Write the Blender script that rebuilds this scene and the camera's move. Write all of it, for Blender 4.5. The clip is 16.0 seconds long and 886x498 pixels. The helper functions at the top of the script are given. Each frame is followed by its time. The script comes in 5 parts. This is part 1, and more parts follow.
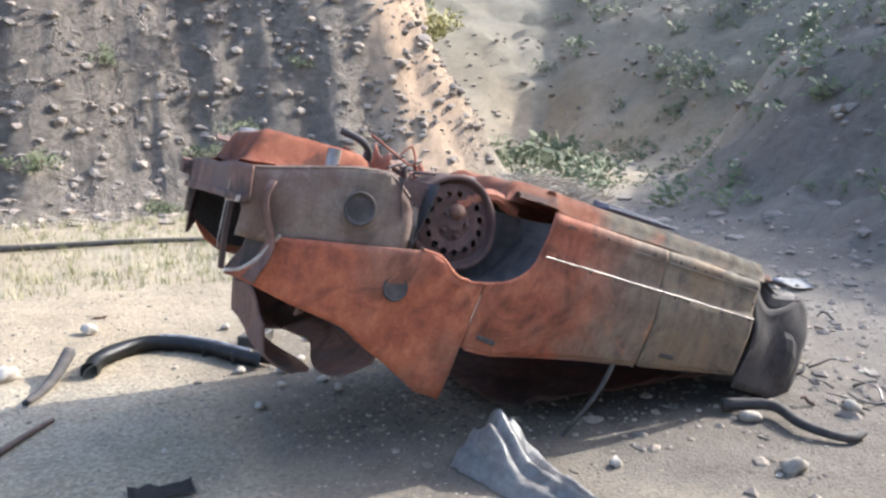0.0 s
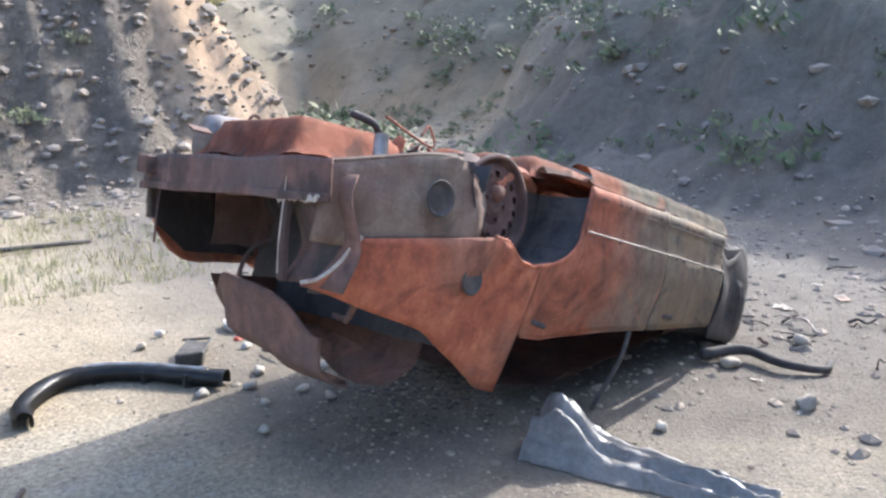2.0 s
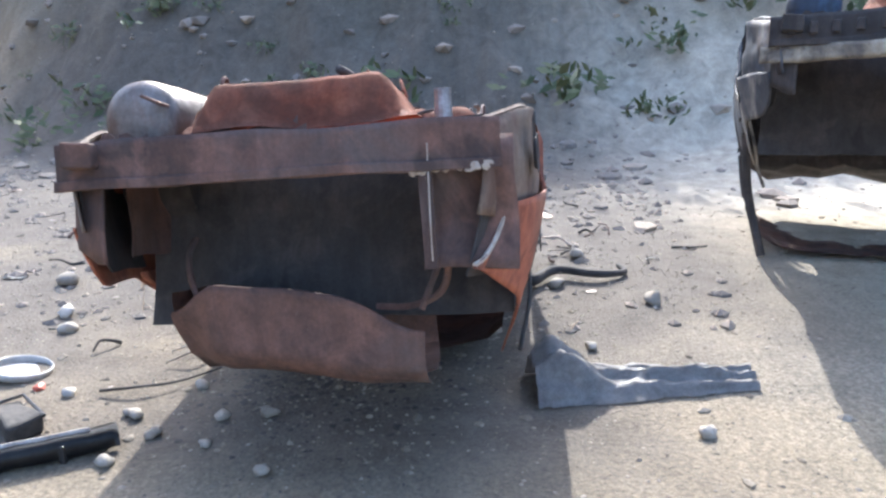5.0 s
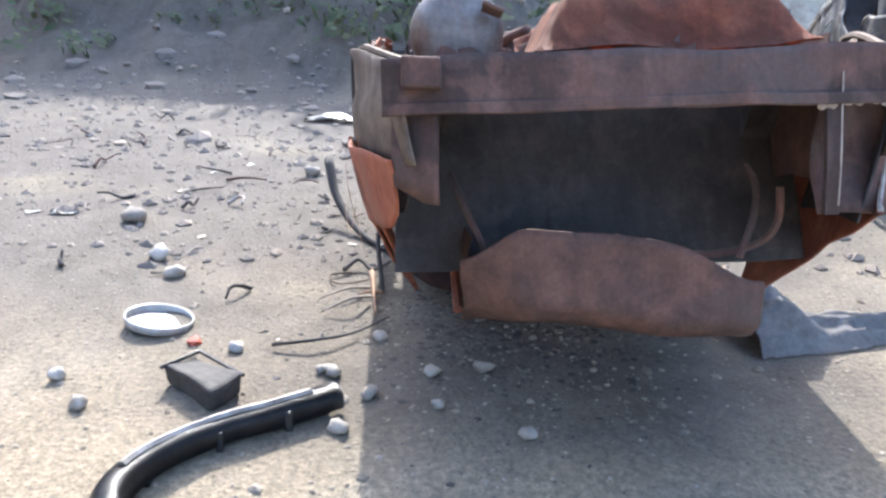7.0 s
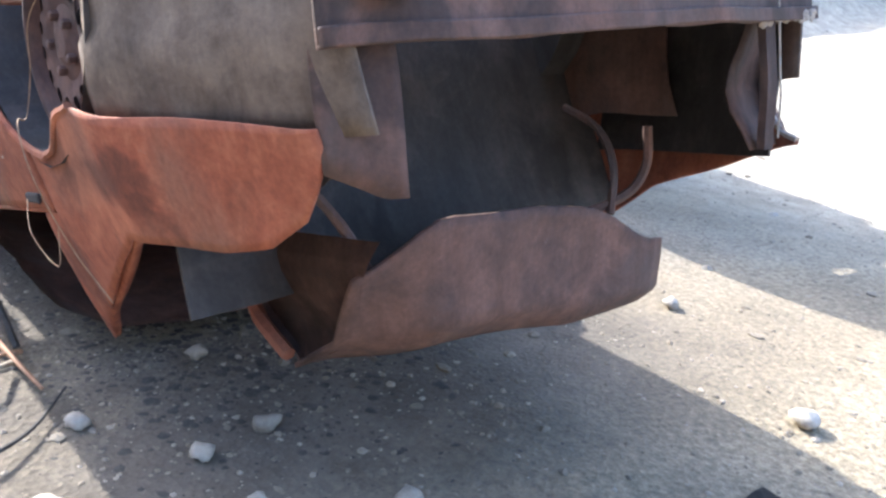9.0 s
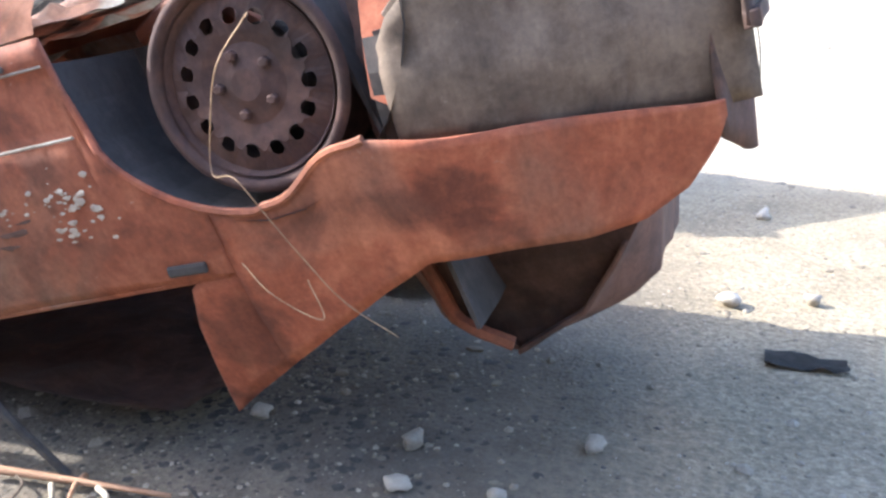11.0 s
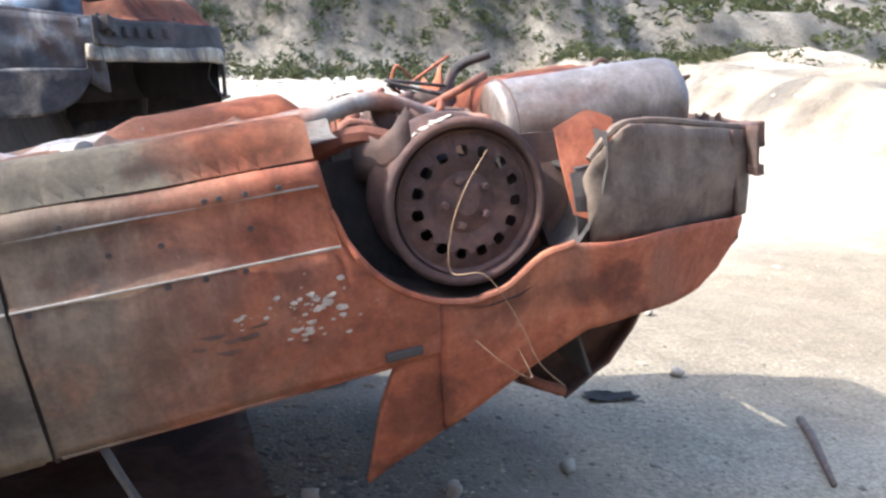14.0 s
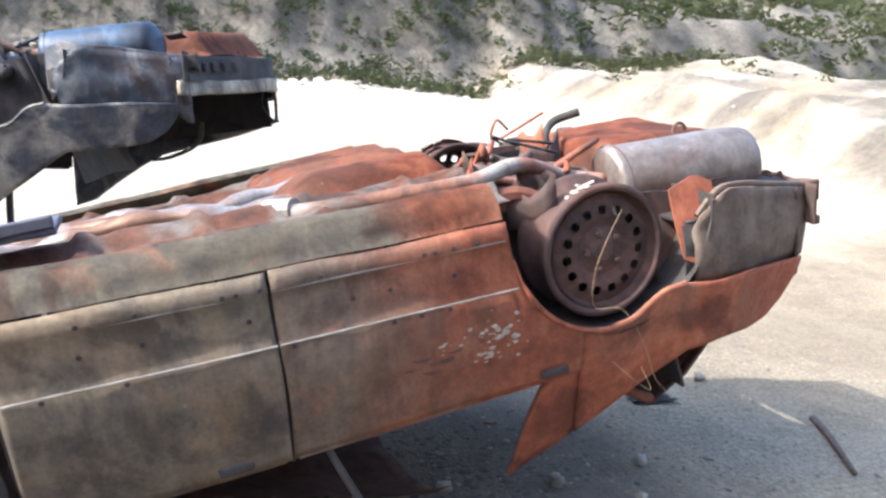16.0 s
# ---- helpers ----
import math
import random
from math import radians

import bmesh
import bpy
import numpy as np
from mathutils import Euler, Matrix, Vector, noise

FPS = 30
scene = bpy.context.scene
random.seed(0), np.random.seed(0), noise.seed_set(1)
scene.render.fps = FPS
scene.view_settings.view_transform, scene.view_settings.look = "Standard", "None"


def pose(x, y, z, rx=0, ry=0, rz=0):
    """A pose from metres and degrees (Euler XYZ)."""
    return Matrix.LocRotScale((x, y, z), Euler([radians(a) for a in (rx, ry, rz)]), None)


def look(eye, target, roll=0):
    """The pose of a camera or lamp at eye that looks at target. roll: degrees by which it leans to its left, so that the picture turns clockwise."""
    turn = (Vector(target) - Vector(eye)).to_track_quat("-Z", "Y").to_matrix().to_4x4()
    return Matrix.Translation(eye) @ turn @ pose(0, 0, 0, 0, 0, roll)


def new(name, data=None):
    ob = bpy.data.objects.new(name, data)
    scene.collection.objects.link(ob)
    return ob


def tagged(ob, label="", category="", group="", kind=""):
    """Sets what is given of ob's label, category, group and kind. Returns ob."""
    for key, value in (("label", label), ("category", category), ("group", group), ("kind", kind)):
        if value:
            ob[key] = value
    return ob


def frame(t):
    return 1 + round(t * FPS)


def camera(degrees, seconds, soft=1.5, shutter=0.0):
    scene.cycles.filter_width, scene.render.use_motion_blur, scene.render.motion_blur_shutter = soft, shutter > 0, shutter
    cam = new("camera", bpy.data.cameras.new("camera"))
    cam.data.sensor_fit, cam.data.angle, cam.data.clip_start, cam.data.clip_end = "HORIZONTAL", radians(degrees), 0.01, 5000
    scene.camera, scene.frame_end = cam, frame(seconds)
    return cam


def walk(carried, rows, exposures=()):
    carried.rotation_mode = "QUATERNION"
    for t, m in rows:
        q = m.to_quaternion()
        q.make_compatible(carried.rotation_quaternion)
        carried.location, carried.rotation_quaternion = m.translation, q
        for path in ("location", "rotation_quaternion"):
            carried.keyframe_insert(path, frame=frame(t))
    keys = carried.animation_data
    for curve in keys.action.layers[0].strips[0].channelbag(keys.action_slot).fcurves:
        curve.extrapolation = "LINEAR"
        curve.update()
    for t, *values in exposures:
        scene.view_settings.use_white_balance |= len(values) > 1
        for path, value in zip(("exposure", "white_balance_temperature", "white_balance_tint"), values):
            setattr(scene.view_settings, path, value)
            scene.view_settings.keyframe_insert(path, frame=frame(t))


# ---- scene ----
cam = camera(55.8, 16.0, soft=2.6)
PATH = [
    (0, (-1.741, -3.934, 1.637), (-0.853, -2.178, 1.278), 1.3),
    (0.5, (-1.935, -3.718, 1.647), (-0.932, -2.037, 1.24), 0.8),
    (1, (-2.142, -3.538, 1.679), (-1.034, -1.926, 1.262), 2.6),
    (1.4, (-2.365, -3.323, 1.634), (-1.086, -1.851, 1.189), -1.2),
    (1.5, (-2.385, -3.194, 1.647), (-1.043, -1.77, 1.233), -1.0),
    (2, (-2.669, -2.941, 1.655), (-1.284, -1.562, 1.229), -0.7),
    (2.5, (-3.001, -2.648, 1.674), (-1.426, -1.482, 1.277), 0.8),
    (3, (-3.129, -2.289, 1.625), (-1.386, -1.39, 1.231), -0.4),
    (3.2, (-3.174, -2.116, 1.66), (-1.396, -1.269, 1.31), -2.6),
    (5.5, (-3.402, -0.476, 1.648), (-1.485, -0.354, 1.091), 0.6),
    (6, (-3.363, -0.142, 1.638), (-1.443, 0.006, 1.099), 2.5),
    (6.5, (-3.298, 0.246, 1.624), (-1.415, 0.494, 0.996), 2.1),
    (7, (-3.121, 0.609, 1.566), (-1.245, 0.533, 0.877), 2.0),
    (7.5, (-2.768, 0.731, 1.553), (-0.967, 0.287, 0.804), 3.7),
    (8, (-2.453, 0.94, 1.511), (-0.779, 0.268, 0.648), 6.3),
    (8.5, (-2.166, 1.212, 1.449), (-0.696, 0.103, 0.67), 7.0),
    (9, (-1.964, 1.36, 1.285), (-0.589, 0.074, 0.61), 6.3),
    (9.2, (-1.825, 1.471, 1.273), (-0.518, 0.106, 0.62), 5.0),
    (11.3, (-0.705, 2.337, 1.135), (-0.397, 0.457, 0.525), 5.8),
    (11.5, (-0.584, 2.4, 1.084), (-0.425, 0.505, 0.464), 9.1),
    (12, (-0.297, 2.544, 1.038), (-0.248, 0.628, 0.467), 5.5),
    (12.5, (0.054, 2.61, 1.088), (-0.107, 0.694, 0.537), 7.0),
    (13, (0.29, 2.724, 1.128), (0.087, 0.831, 0.514), 8.5),
    (13.5, (0.548, 2.604, 1.128), (-0.009, 0.744, 0.646), 10.6),
    (14, (0.735, 2.759, 1.187), (0.088, 0.888, 0.902), 5.2),
    (14.5, (0.969, 2.766, 1.215), (0.29, 0.918, 0.861), 3.9),
    (15, (1.177, 2.721, 1.255), (0.452, 0.889, 0.908), 3.9),
    (15.5, (1.365, 2.862, 1.282), (0.621, 1.033, 0.968), 3.8),
    (16, (1.491, 3.012, 1.334), (0.727, 1.186, 1.052), 6.0),
]
walk(cam, [(t, look(e, g, r)) for t, e, g, r in PATH], exposures=((0, 2.25, 5950, 10), (3, 2.3, 5750, 10), (5.5, 2.35, 5750, 10), (7, 2.45, 5750, 10), (9, 2.7, 5750, 10), (11.3, 2.65, 5800, 10), (12, 2.5, 5800, 10), (13, 2.4, 5850, 10), (16, 2.2, 5850, 10)))

# ---- light ----
SUN_EL, SUN_AZ = 34.0, 4.0  # degrees; azimuth from +x towards +y
world = bpy.data.worlds.new("sky")
scene.world = world
world.use_nodes = True
wn = world.node_tree.nodes
sky = wn.new("ShaderNodeTexSky")
sky.sky_type = "NISHITA"
sky.sun_disc = False
sky.sun_elevation = radians(SUN_EL)
sky.sun_rotation = radians(90 - SUN_AZ)
sky.dust_density = 3.0
world.node_tree.links.new(sky.outputs[0], wn["Background"].inputs[0])
wn["Background"].inputs[1].default_value = 0.15
sun = new("sun", bpy.data.lights.new("sun", "SUN"))
sun.data.energy = 2.1
sun.data.angle = radians(0.55)
sun.data.color = (1.0, 0.93, 0.82)
sa, se = radians(SUN_AZ), radians(SUN_EL)
sun_dir = Vector((math.cos(se) * math.cos(sa), math.cos(se) * math.sin(sa), math.sin(se)))
sun.matrix_world = look(sun_dir * 60, (0, 0, 0))


# ---- materials ----
def mat_base(name, rough=0.9, metal=0.0):
    m = bpy.data.materials.new(name)
    m.use_nodes = True
    nt = m.node_tree
    b = nt.nodes["Principled BSDF"]
    b.inputs["Roughness"].default_value = rough
    b.inputs["Metallic"].default_value = metal
    return m, nt, b


def noise_node(nt, vec, scale, detail=6.0, rough=0.6, distort=0.0):
    n = nt.nodes.new("ShaderNodeTexNoise")
    n.inputs["Scale"].default_value = scale
    n.inputs["Detail"].default_value = detail
    n.inputs["Roughness"].default_value = rough
    n.inputs["Distortion"].default_value = distort
    nt.links.new(vec, n.inputs["Vector"])
    return n.outputs["Fac"]


def ramp(nt, fac, stops):
    r = nt.nodes.new("ShaderNodeValToRGB")
    el = r.color_ramp.elements
    while len(el) < len(stops):
        el.new(0.5)
    for e, (p, c) in zip(el, stops):
        e.position = p
        e.color = (*c, 1) if len(c) == 3 else c
    nt.links.new(fac, r.inputs["Fac"])
    return r.outputs["Color"]


def mix(nt, fac, a, b, mode="MIX"):
    n = nt.nodes.new("ShaderNodeMix")
    n.data_type = "RGBA"
    n.blend_type = mode
    for sock, v in ((n.inputs[0], fac), (n.inputs[6], a), (n.inputs[7], b)):
        if isinstance(v, (int, float)):
            sock.default_value = v
        elif isinstance(v, tuple):
            sock.default_value = (*v, 1)
        else:
            nt.links.new(v, sock)
    return n.outputs[2]


def bump(nt, b, fac, strength, dist):
    n = nt.nodes.new("ShaderNodeBump")
    n.inputs["Strength"].default_value = strength
    n.inputs["Distance"].default_value = dist
    nt.links.new(fac, n.inputs["Height"])
    nt.links.new(n.outputs[0], b.inputs["Normal"])


def obj_vec(nt, offset=(0, 0, 0), stretch=(1, 1, 1)):
    tc = nt.nodes.new("ShaderNodeTexCoord")
    mp = nt.nodes.new("ShaderNodeMapping")
    mp.inputs["Location"].default_value = offset
    mp.inputs["Scale"].default_value = stretch
    nt.links.new(tc.outputs["Object"], mp.inputs["Vector"])
    return mp.outputs[0]


def rust(name, tones, patch, flecks=0.35, offset=(0, 0, 0), rough=0.85, metal=0.0, patch_scale=2.2, fade=None):
    """Burnt, rusted sheet steel: tones dark to light, a patch colour in big blots, ash flecks."""
    m, nt, b = mat_base(name, rough, metal)
    v = obj_vec(nt, offset)
    big = noise_node(nt, v, patch_scale, 5, 0.6, 0.6)
    mid = noise_node(nt, v, 9.0, 8, 0.65, 0.3)
    fine = noise_node(nt, v, 75.0, 6, 0.7)
    col = ramp(nt, mid, [(0.3, tones[0]), (0.5, tones[1]), (0.72, tones[2])])
    mask = ramp(nt, big, [(0.47, (0, 0, 0)), (0.62, (1, 1, 1))])
    col = mix(nt, mask, col, patch)
    if fade:
        sep = nt.nodes.new("ShaderNodeSeparateXYZ")
        nt.links.new(v, sep.inputs[0])
        wob = nt.nodes.new("ShaderNodeMath")
        wob.operation = "MULTIPLY_ADD"
        wob.inputs[1].default_value = 0.5
        nt.links.new(big, wob.inputs[0])
        nt.links.new(sep.outputs[0], wob.inputs[2])
        rng_ = nt.nodes.new("ShaderNodeMapRange")
        rng_.inputs[1].default_value, rng_.inputs[2].default_value = fade[0] + 0.25, fade[1] + 0.25
        nt.links.new(wob.outputs[0], rng_.inputs[0])
        col = mix(nt, rng_.outputs[0], col, ramp(nt, mid, [(0.3, fade[2]), (0.7, fade[3])]))
    blot = noise_node(nt, obj_vec(nt, (offset[0] + 11, offset[1], offset[2] + 4)), 1.7, 6, 0.55, 1.2)
    col = mix(nt, ramp(nt, blot, [(0.54, (0, 0, 0)), (0.6, (0.55, 0.55, 0.55))]), col, tuple(0.45 * c for c in tones[0]))
    halo = noise_node(nt, obj_vec(nt, (offset[0] + 23, offset[1], offset[2])), 3.1, 7, 0.6, 1.0)
    col = mix(nt, ramp(nt, halo, [(0.56, (0, 0, 0)), (0.64, (0.4, 0.4, 0.4))]), col, tuple(min(0.6, 1.25 * c) for c in tones[2]))
    spk = ramp(nt, fine, [(0.35, (0.55, 0.55, 0.55)), (0.65, (1.15, 1.15, 1.15))])
    col = mix(nt, 0.4, col, spk, "MULTIPLY")
    streak = noise_node(nt, obj_vec(nt, offset, (14, 14, 2)), 1.5, 6, 0.7)
    sk = ramp(nt, streak, [(0.4, (0.7, 0.66, 0.62)), (0.6, (1, 1, 1))])
    col = mix(nt, 0.6, col, sk, "MULTIPLY")
    ash = ramp(nt, noise_node(nt, v, 26.0, 8, 0.75, 0.5), [(0.66, (0, 0, 0)), (0.72, (flecks, flecks, flecks))])
    col = mix(nt, ash, col, (0.5, 0.46, 0.4))
    nt.links.new(col, b.inputs["Base Color"])
    bump(nt, b, mid, 0.35, 0.01)
    return m


RUST_ORANGE = rust("rust_orange", ((0.16, 0.05, 0.03), (0.34, 0.1, 0.05), (0.46, 0.17, 0.09)), (0.28, 0.12, 0.075), 0.3)
RUST_DOOR = rust("rust_door", ((0.15, 0.05, 0.029), (0.285, 0.088, 0.045), (0.385, 0.142, 0.077)), (0.26, 0.11, 0.067), 0.3, fade=(0.52, 0.92, (0.12, 0.09, 0.068), (0.25, 0.185, 0.13)))
RUST_SILL = rust("rust_sill", ((0.16, 0.055, 0.032), (0.32, 0.105, 0.052), (0.43, 0.17, 0.09)), (0.28, 0.13, 0.08), 0.4, (0, 5, 3), fade=(0.55, 0.72, (0.1, 0.09, 0.078), (0.27, 0.225, 0.16)))
RUST_MIXED = rust("rust_mixed", ((0.078, 0.068, 0.058), (0.165, 0.135, 0.1), (0.245, 0.19, 0.125)), (0.23, 0.165, 0.105), 0.4, (3, 1, 2), patch_scale=2.6)
RUST_GREY = rust("rust_grey", ((0.13, 0.105, 0.08), (0.24, 0.2, 0.15), (0.3, 0.25, 0.19)), (0.19, 0.12, 0.085), 0.35, (7, 2, 5))
RUST_DARK = rust("rust_dark", ((0.075, 0.048, 0.042), (0.14, 0.078, 0.06), (0.21, 0.11, 0.08)), (0.11, 0.08, 0.07), 0.15, (1, 4, 9))
# wheel rust, its tones darkened to hold the shade inside the arch
RUST_WHEEL_SHADED = rust("rust_wheel_shaded", ((0.05, 0.03, 0.028), (0.09, 0.05, 0.043), (0.15, 0.08, 0.06)), (0.075, 0.05, 0.045), 0.1, (3, 4, 2))
RUST_BELLY = rust("rust_belly", ((0.1, 0.06, 0.05), (0.22, 0.1, 0.065), (0.34, 0.16, 0.1)), (0.34, 0.32, 0.29), 0.4, (2, 9, 1), patch_scale=3.0)
RUST_FLANK = rust("rust_flank", ((0.085, 0.065, 0.052), (0.165, 0.125, 0.095), (0.22, 0.17, 0.13)), (0.13, 0.08, 0.06), 0.3, (7, 2, 5))
DRUM = rust("silencer_steel", ((0.13, 0.11, 0.1), (0.23, 0.2, 0.18), (0.33, 0.3, 0.28)), (0.2, 0.1, 0.065), 0.12, (4, 7, 3), 0.5, 0.45)
SOOT = rust("soot_black", ((0.035, 0.032, 0.032), (0.06, 0.053, 0.05), (0.1, 0.08, 0.072)), (0.05, 0.046, 0.045), 0.1, (5, 5, 5))
STEEL = rust("burnt_steel", ((0.2, 0.18, 0.17), (0.36, 0.33, 0.31), (0.5, 0.46, 0.43)), (0.26, 0.15, 0.1), 0.2, (4, 7, 3), 0.5, 0.55)
BLUE_BURNT = rust("blue_burnt_steel", ((0.05, 0.06, 0.075), (0.1, 0.12, 0.15), (0.3, 0.29, 0.27)), (0.07, 0.05, 0.045), 0.4, (8, 3, 3), 0.6, 0.2)
BLUE_PATCHED = rust("patched_burnt_steel", ((0.035, 0.04, 0.05), (0.075, 0.08, 0.095), (0.16, 0.15, 0.14)), (0.34, 0.31, 0.27), 0.4, (2, 3, 8), 0.6, 0.1, patch_scale=3.4)
RUST_TAN = rust("tan_scorched_steel", ((0.16, 0.14, 0.11), (0.33, 0.28, 0.2), (0.5, 0.45, 0.36)), (0.1, 0.085, 0.075), 0.3, (6, 1, 3), 0.7, 0.0, patch_scale=4.0)
BLUE_TANK = rust("blue_paint", ((0.02, 0.04, 0.08), (0.03, 0.07, 0.14), (0.06, 0.12, 0.2)), (0.05, 0.05, 0.06), 0.1, (8, 8, 3), 0.5)


def simple(name, a, b_, scale, rough, metal=0.0, relief=0.3, dist=0.004, stretch=(1, 1, 1)):
    m, nt, b = mat_base(name, rough, metal)
    v = obj_vec(nt, (0, 0, 0), stretch)
    f = noise_node(nt, v, scale, 8, 0.65, 0.2)
    g = noise_node(nt, v, scale * 7, 5, 0.7)
    col = ramp(nt, f, [(0.32, a), (0.68, b_)])
    sp = ramp(nt, g, [(0.3, (0.7, 0.7, 0.7)), (0.7, (1.1, 1.1, 1.1))])
    col = mix(nt, 0.8, col, sp, "MULTIPLY")
    nt.links.new(col, b.inputs["Base Color"])
    bump(nt, b, g, relief, dist)
    return m


TRIM = simple("bright_trim", (0.22, 0.19, 0.16), (0.46, 0.43, 0.39), 12, 0.5, 0.35)
CLOTH = simple("grey_cloth", (0.22, 0.21, 0.2), (0.4, 0.385, 0.37), 18, 0.45, 0.0, 0.4)
PLASTIC = simple("black_plastic", (0.012, 0.012, 0.013), (0.035, 0.034, 0.033), 14, 0.38)
BOARD = simple("charred_board", (0.03, 0.028, 0.026), (0.08, 0.07, 0.06), 22, 0.8)
PURPLE = simple("bluish_trim_board", (0.05, 0.05, 0.07), (0.12, 0.12, 0.15), 16, 0.6)
WOOD = simple("weathered_lath", (0.25, 0.12, 0.06), (0.45, 0.27, 0.16), 10, 0.8, 0, 0.4, 0.003, (1, 8, 8))
TWIG = simple("peeled_twig", (0.27, 0.22, 0.16), (0.46, 0.4, 0.32), 16, 0.7)
WIRE = simple("rusty_wire", (0.22, 0.12, 0.07), (0.5, 0.36, 0.22), 30, 0.6, 0.4)
PALE = simple("pale_plastic", (0.34, 0.33, 0.31), (0.56, 0.55, 0.52), 20, 0.35)
WHITE_ASH = simple("white_residue", (0.3, 0.24, 0.19), (0.5, 0.44, 0.37), 40, 0.9)
RED = simple("red_plastic", (0.35, 0.06, 0.03), (0.5, 0.1, 0.05), 30, 0.5)
BARK = simple("bark", (0.09, 0.065, 0.045), (0.2, 0.15, 0.11), 20, 0.95)


def stone_mat(name, a, b_, c):
    m, nt, b = mat_base(name, 0.95)
    oi = nt.nodes.new("ShaderNodeObjectInfo")
    gi = nt.nodes.new("ShaderNodeNewGeometry")
    add = nt.nodes.new("ShaderNodeMath")
    nt.links.new(oi.outputs["Random"], add.inputs[0])
    nt.links.new(gi.outputs["Random Per Island"], add.inputs[1])
    fr = nt.nodes.new("ShaderNodeMath")
    fr.operation = "FRACT"
    nt.links.new(add.outputs[0], fr.inputs[0])
    col = ramp(nt, fr.outputs[0], [(0.0, a), (0.5, b_), (1.0, c)])
    f = noise_node(nt, obj_vec(nt), 60, 8, 0.7)
    col = mix(nt, 0.7, col, ramp(nt, f, [(0.3, (0.65, 0.63, 0.6)), (0.7, (1.12, 1.1, 1.08))]), "MULTIPLY")
    nt.links.new(col, b.inputs["Base Color"])
    bump(nt, b, f, 0.5, 0.006)
    return m


STONE = stone_mat("pale_limestone", (0.27, 0.24, 0.2), (0.38, 0.345, 0.29), (0.52, 0.48, 0.42))
PEBBLE = stone_mat("dusty_gravel", (0.16, 0.135, 0.105), (0.24, 0.205, 0.155), (0.36, 0.32, 0.26))
ROCK = stone_mat("quarry_rock", (0.17, 0.15, 0.13), (0.25, 0.21, 0.175), (0.36, 0.3, 0.235))


def leaf_mat(name, a, b_, c):
    m, nt, b = mat_base(name, 0.75)
    gi = nt.nodes.new("ShaderNodeNewGeometry")
    col = ramp(nt, gi.outputs["Random Per Island"], [(0.0, a), (0.5, b_), (1.0, c)])
    nt.links.new(col, b.inputs["Base Color"])
    return m


LEAF = leaf_mat("shrub_leaf", (0.05, 0.07, 0.03), (0.09, 0.11, 0.045), (0.13, 0.13, 0.06))
LEAF_YELLOW = leaf_mat("yellow_shrub_leaf", (0.16, 0.15, 0.04), (0.26, 0.22, 0.06), (0.2, 0.2, 0.07))
GRASS = leaf_mat("dry_grass", (0.16, 0.17, 0.06), (0.28, 0.26, 0.12), (0.36, 0.32, 0.18))


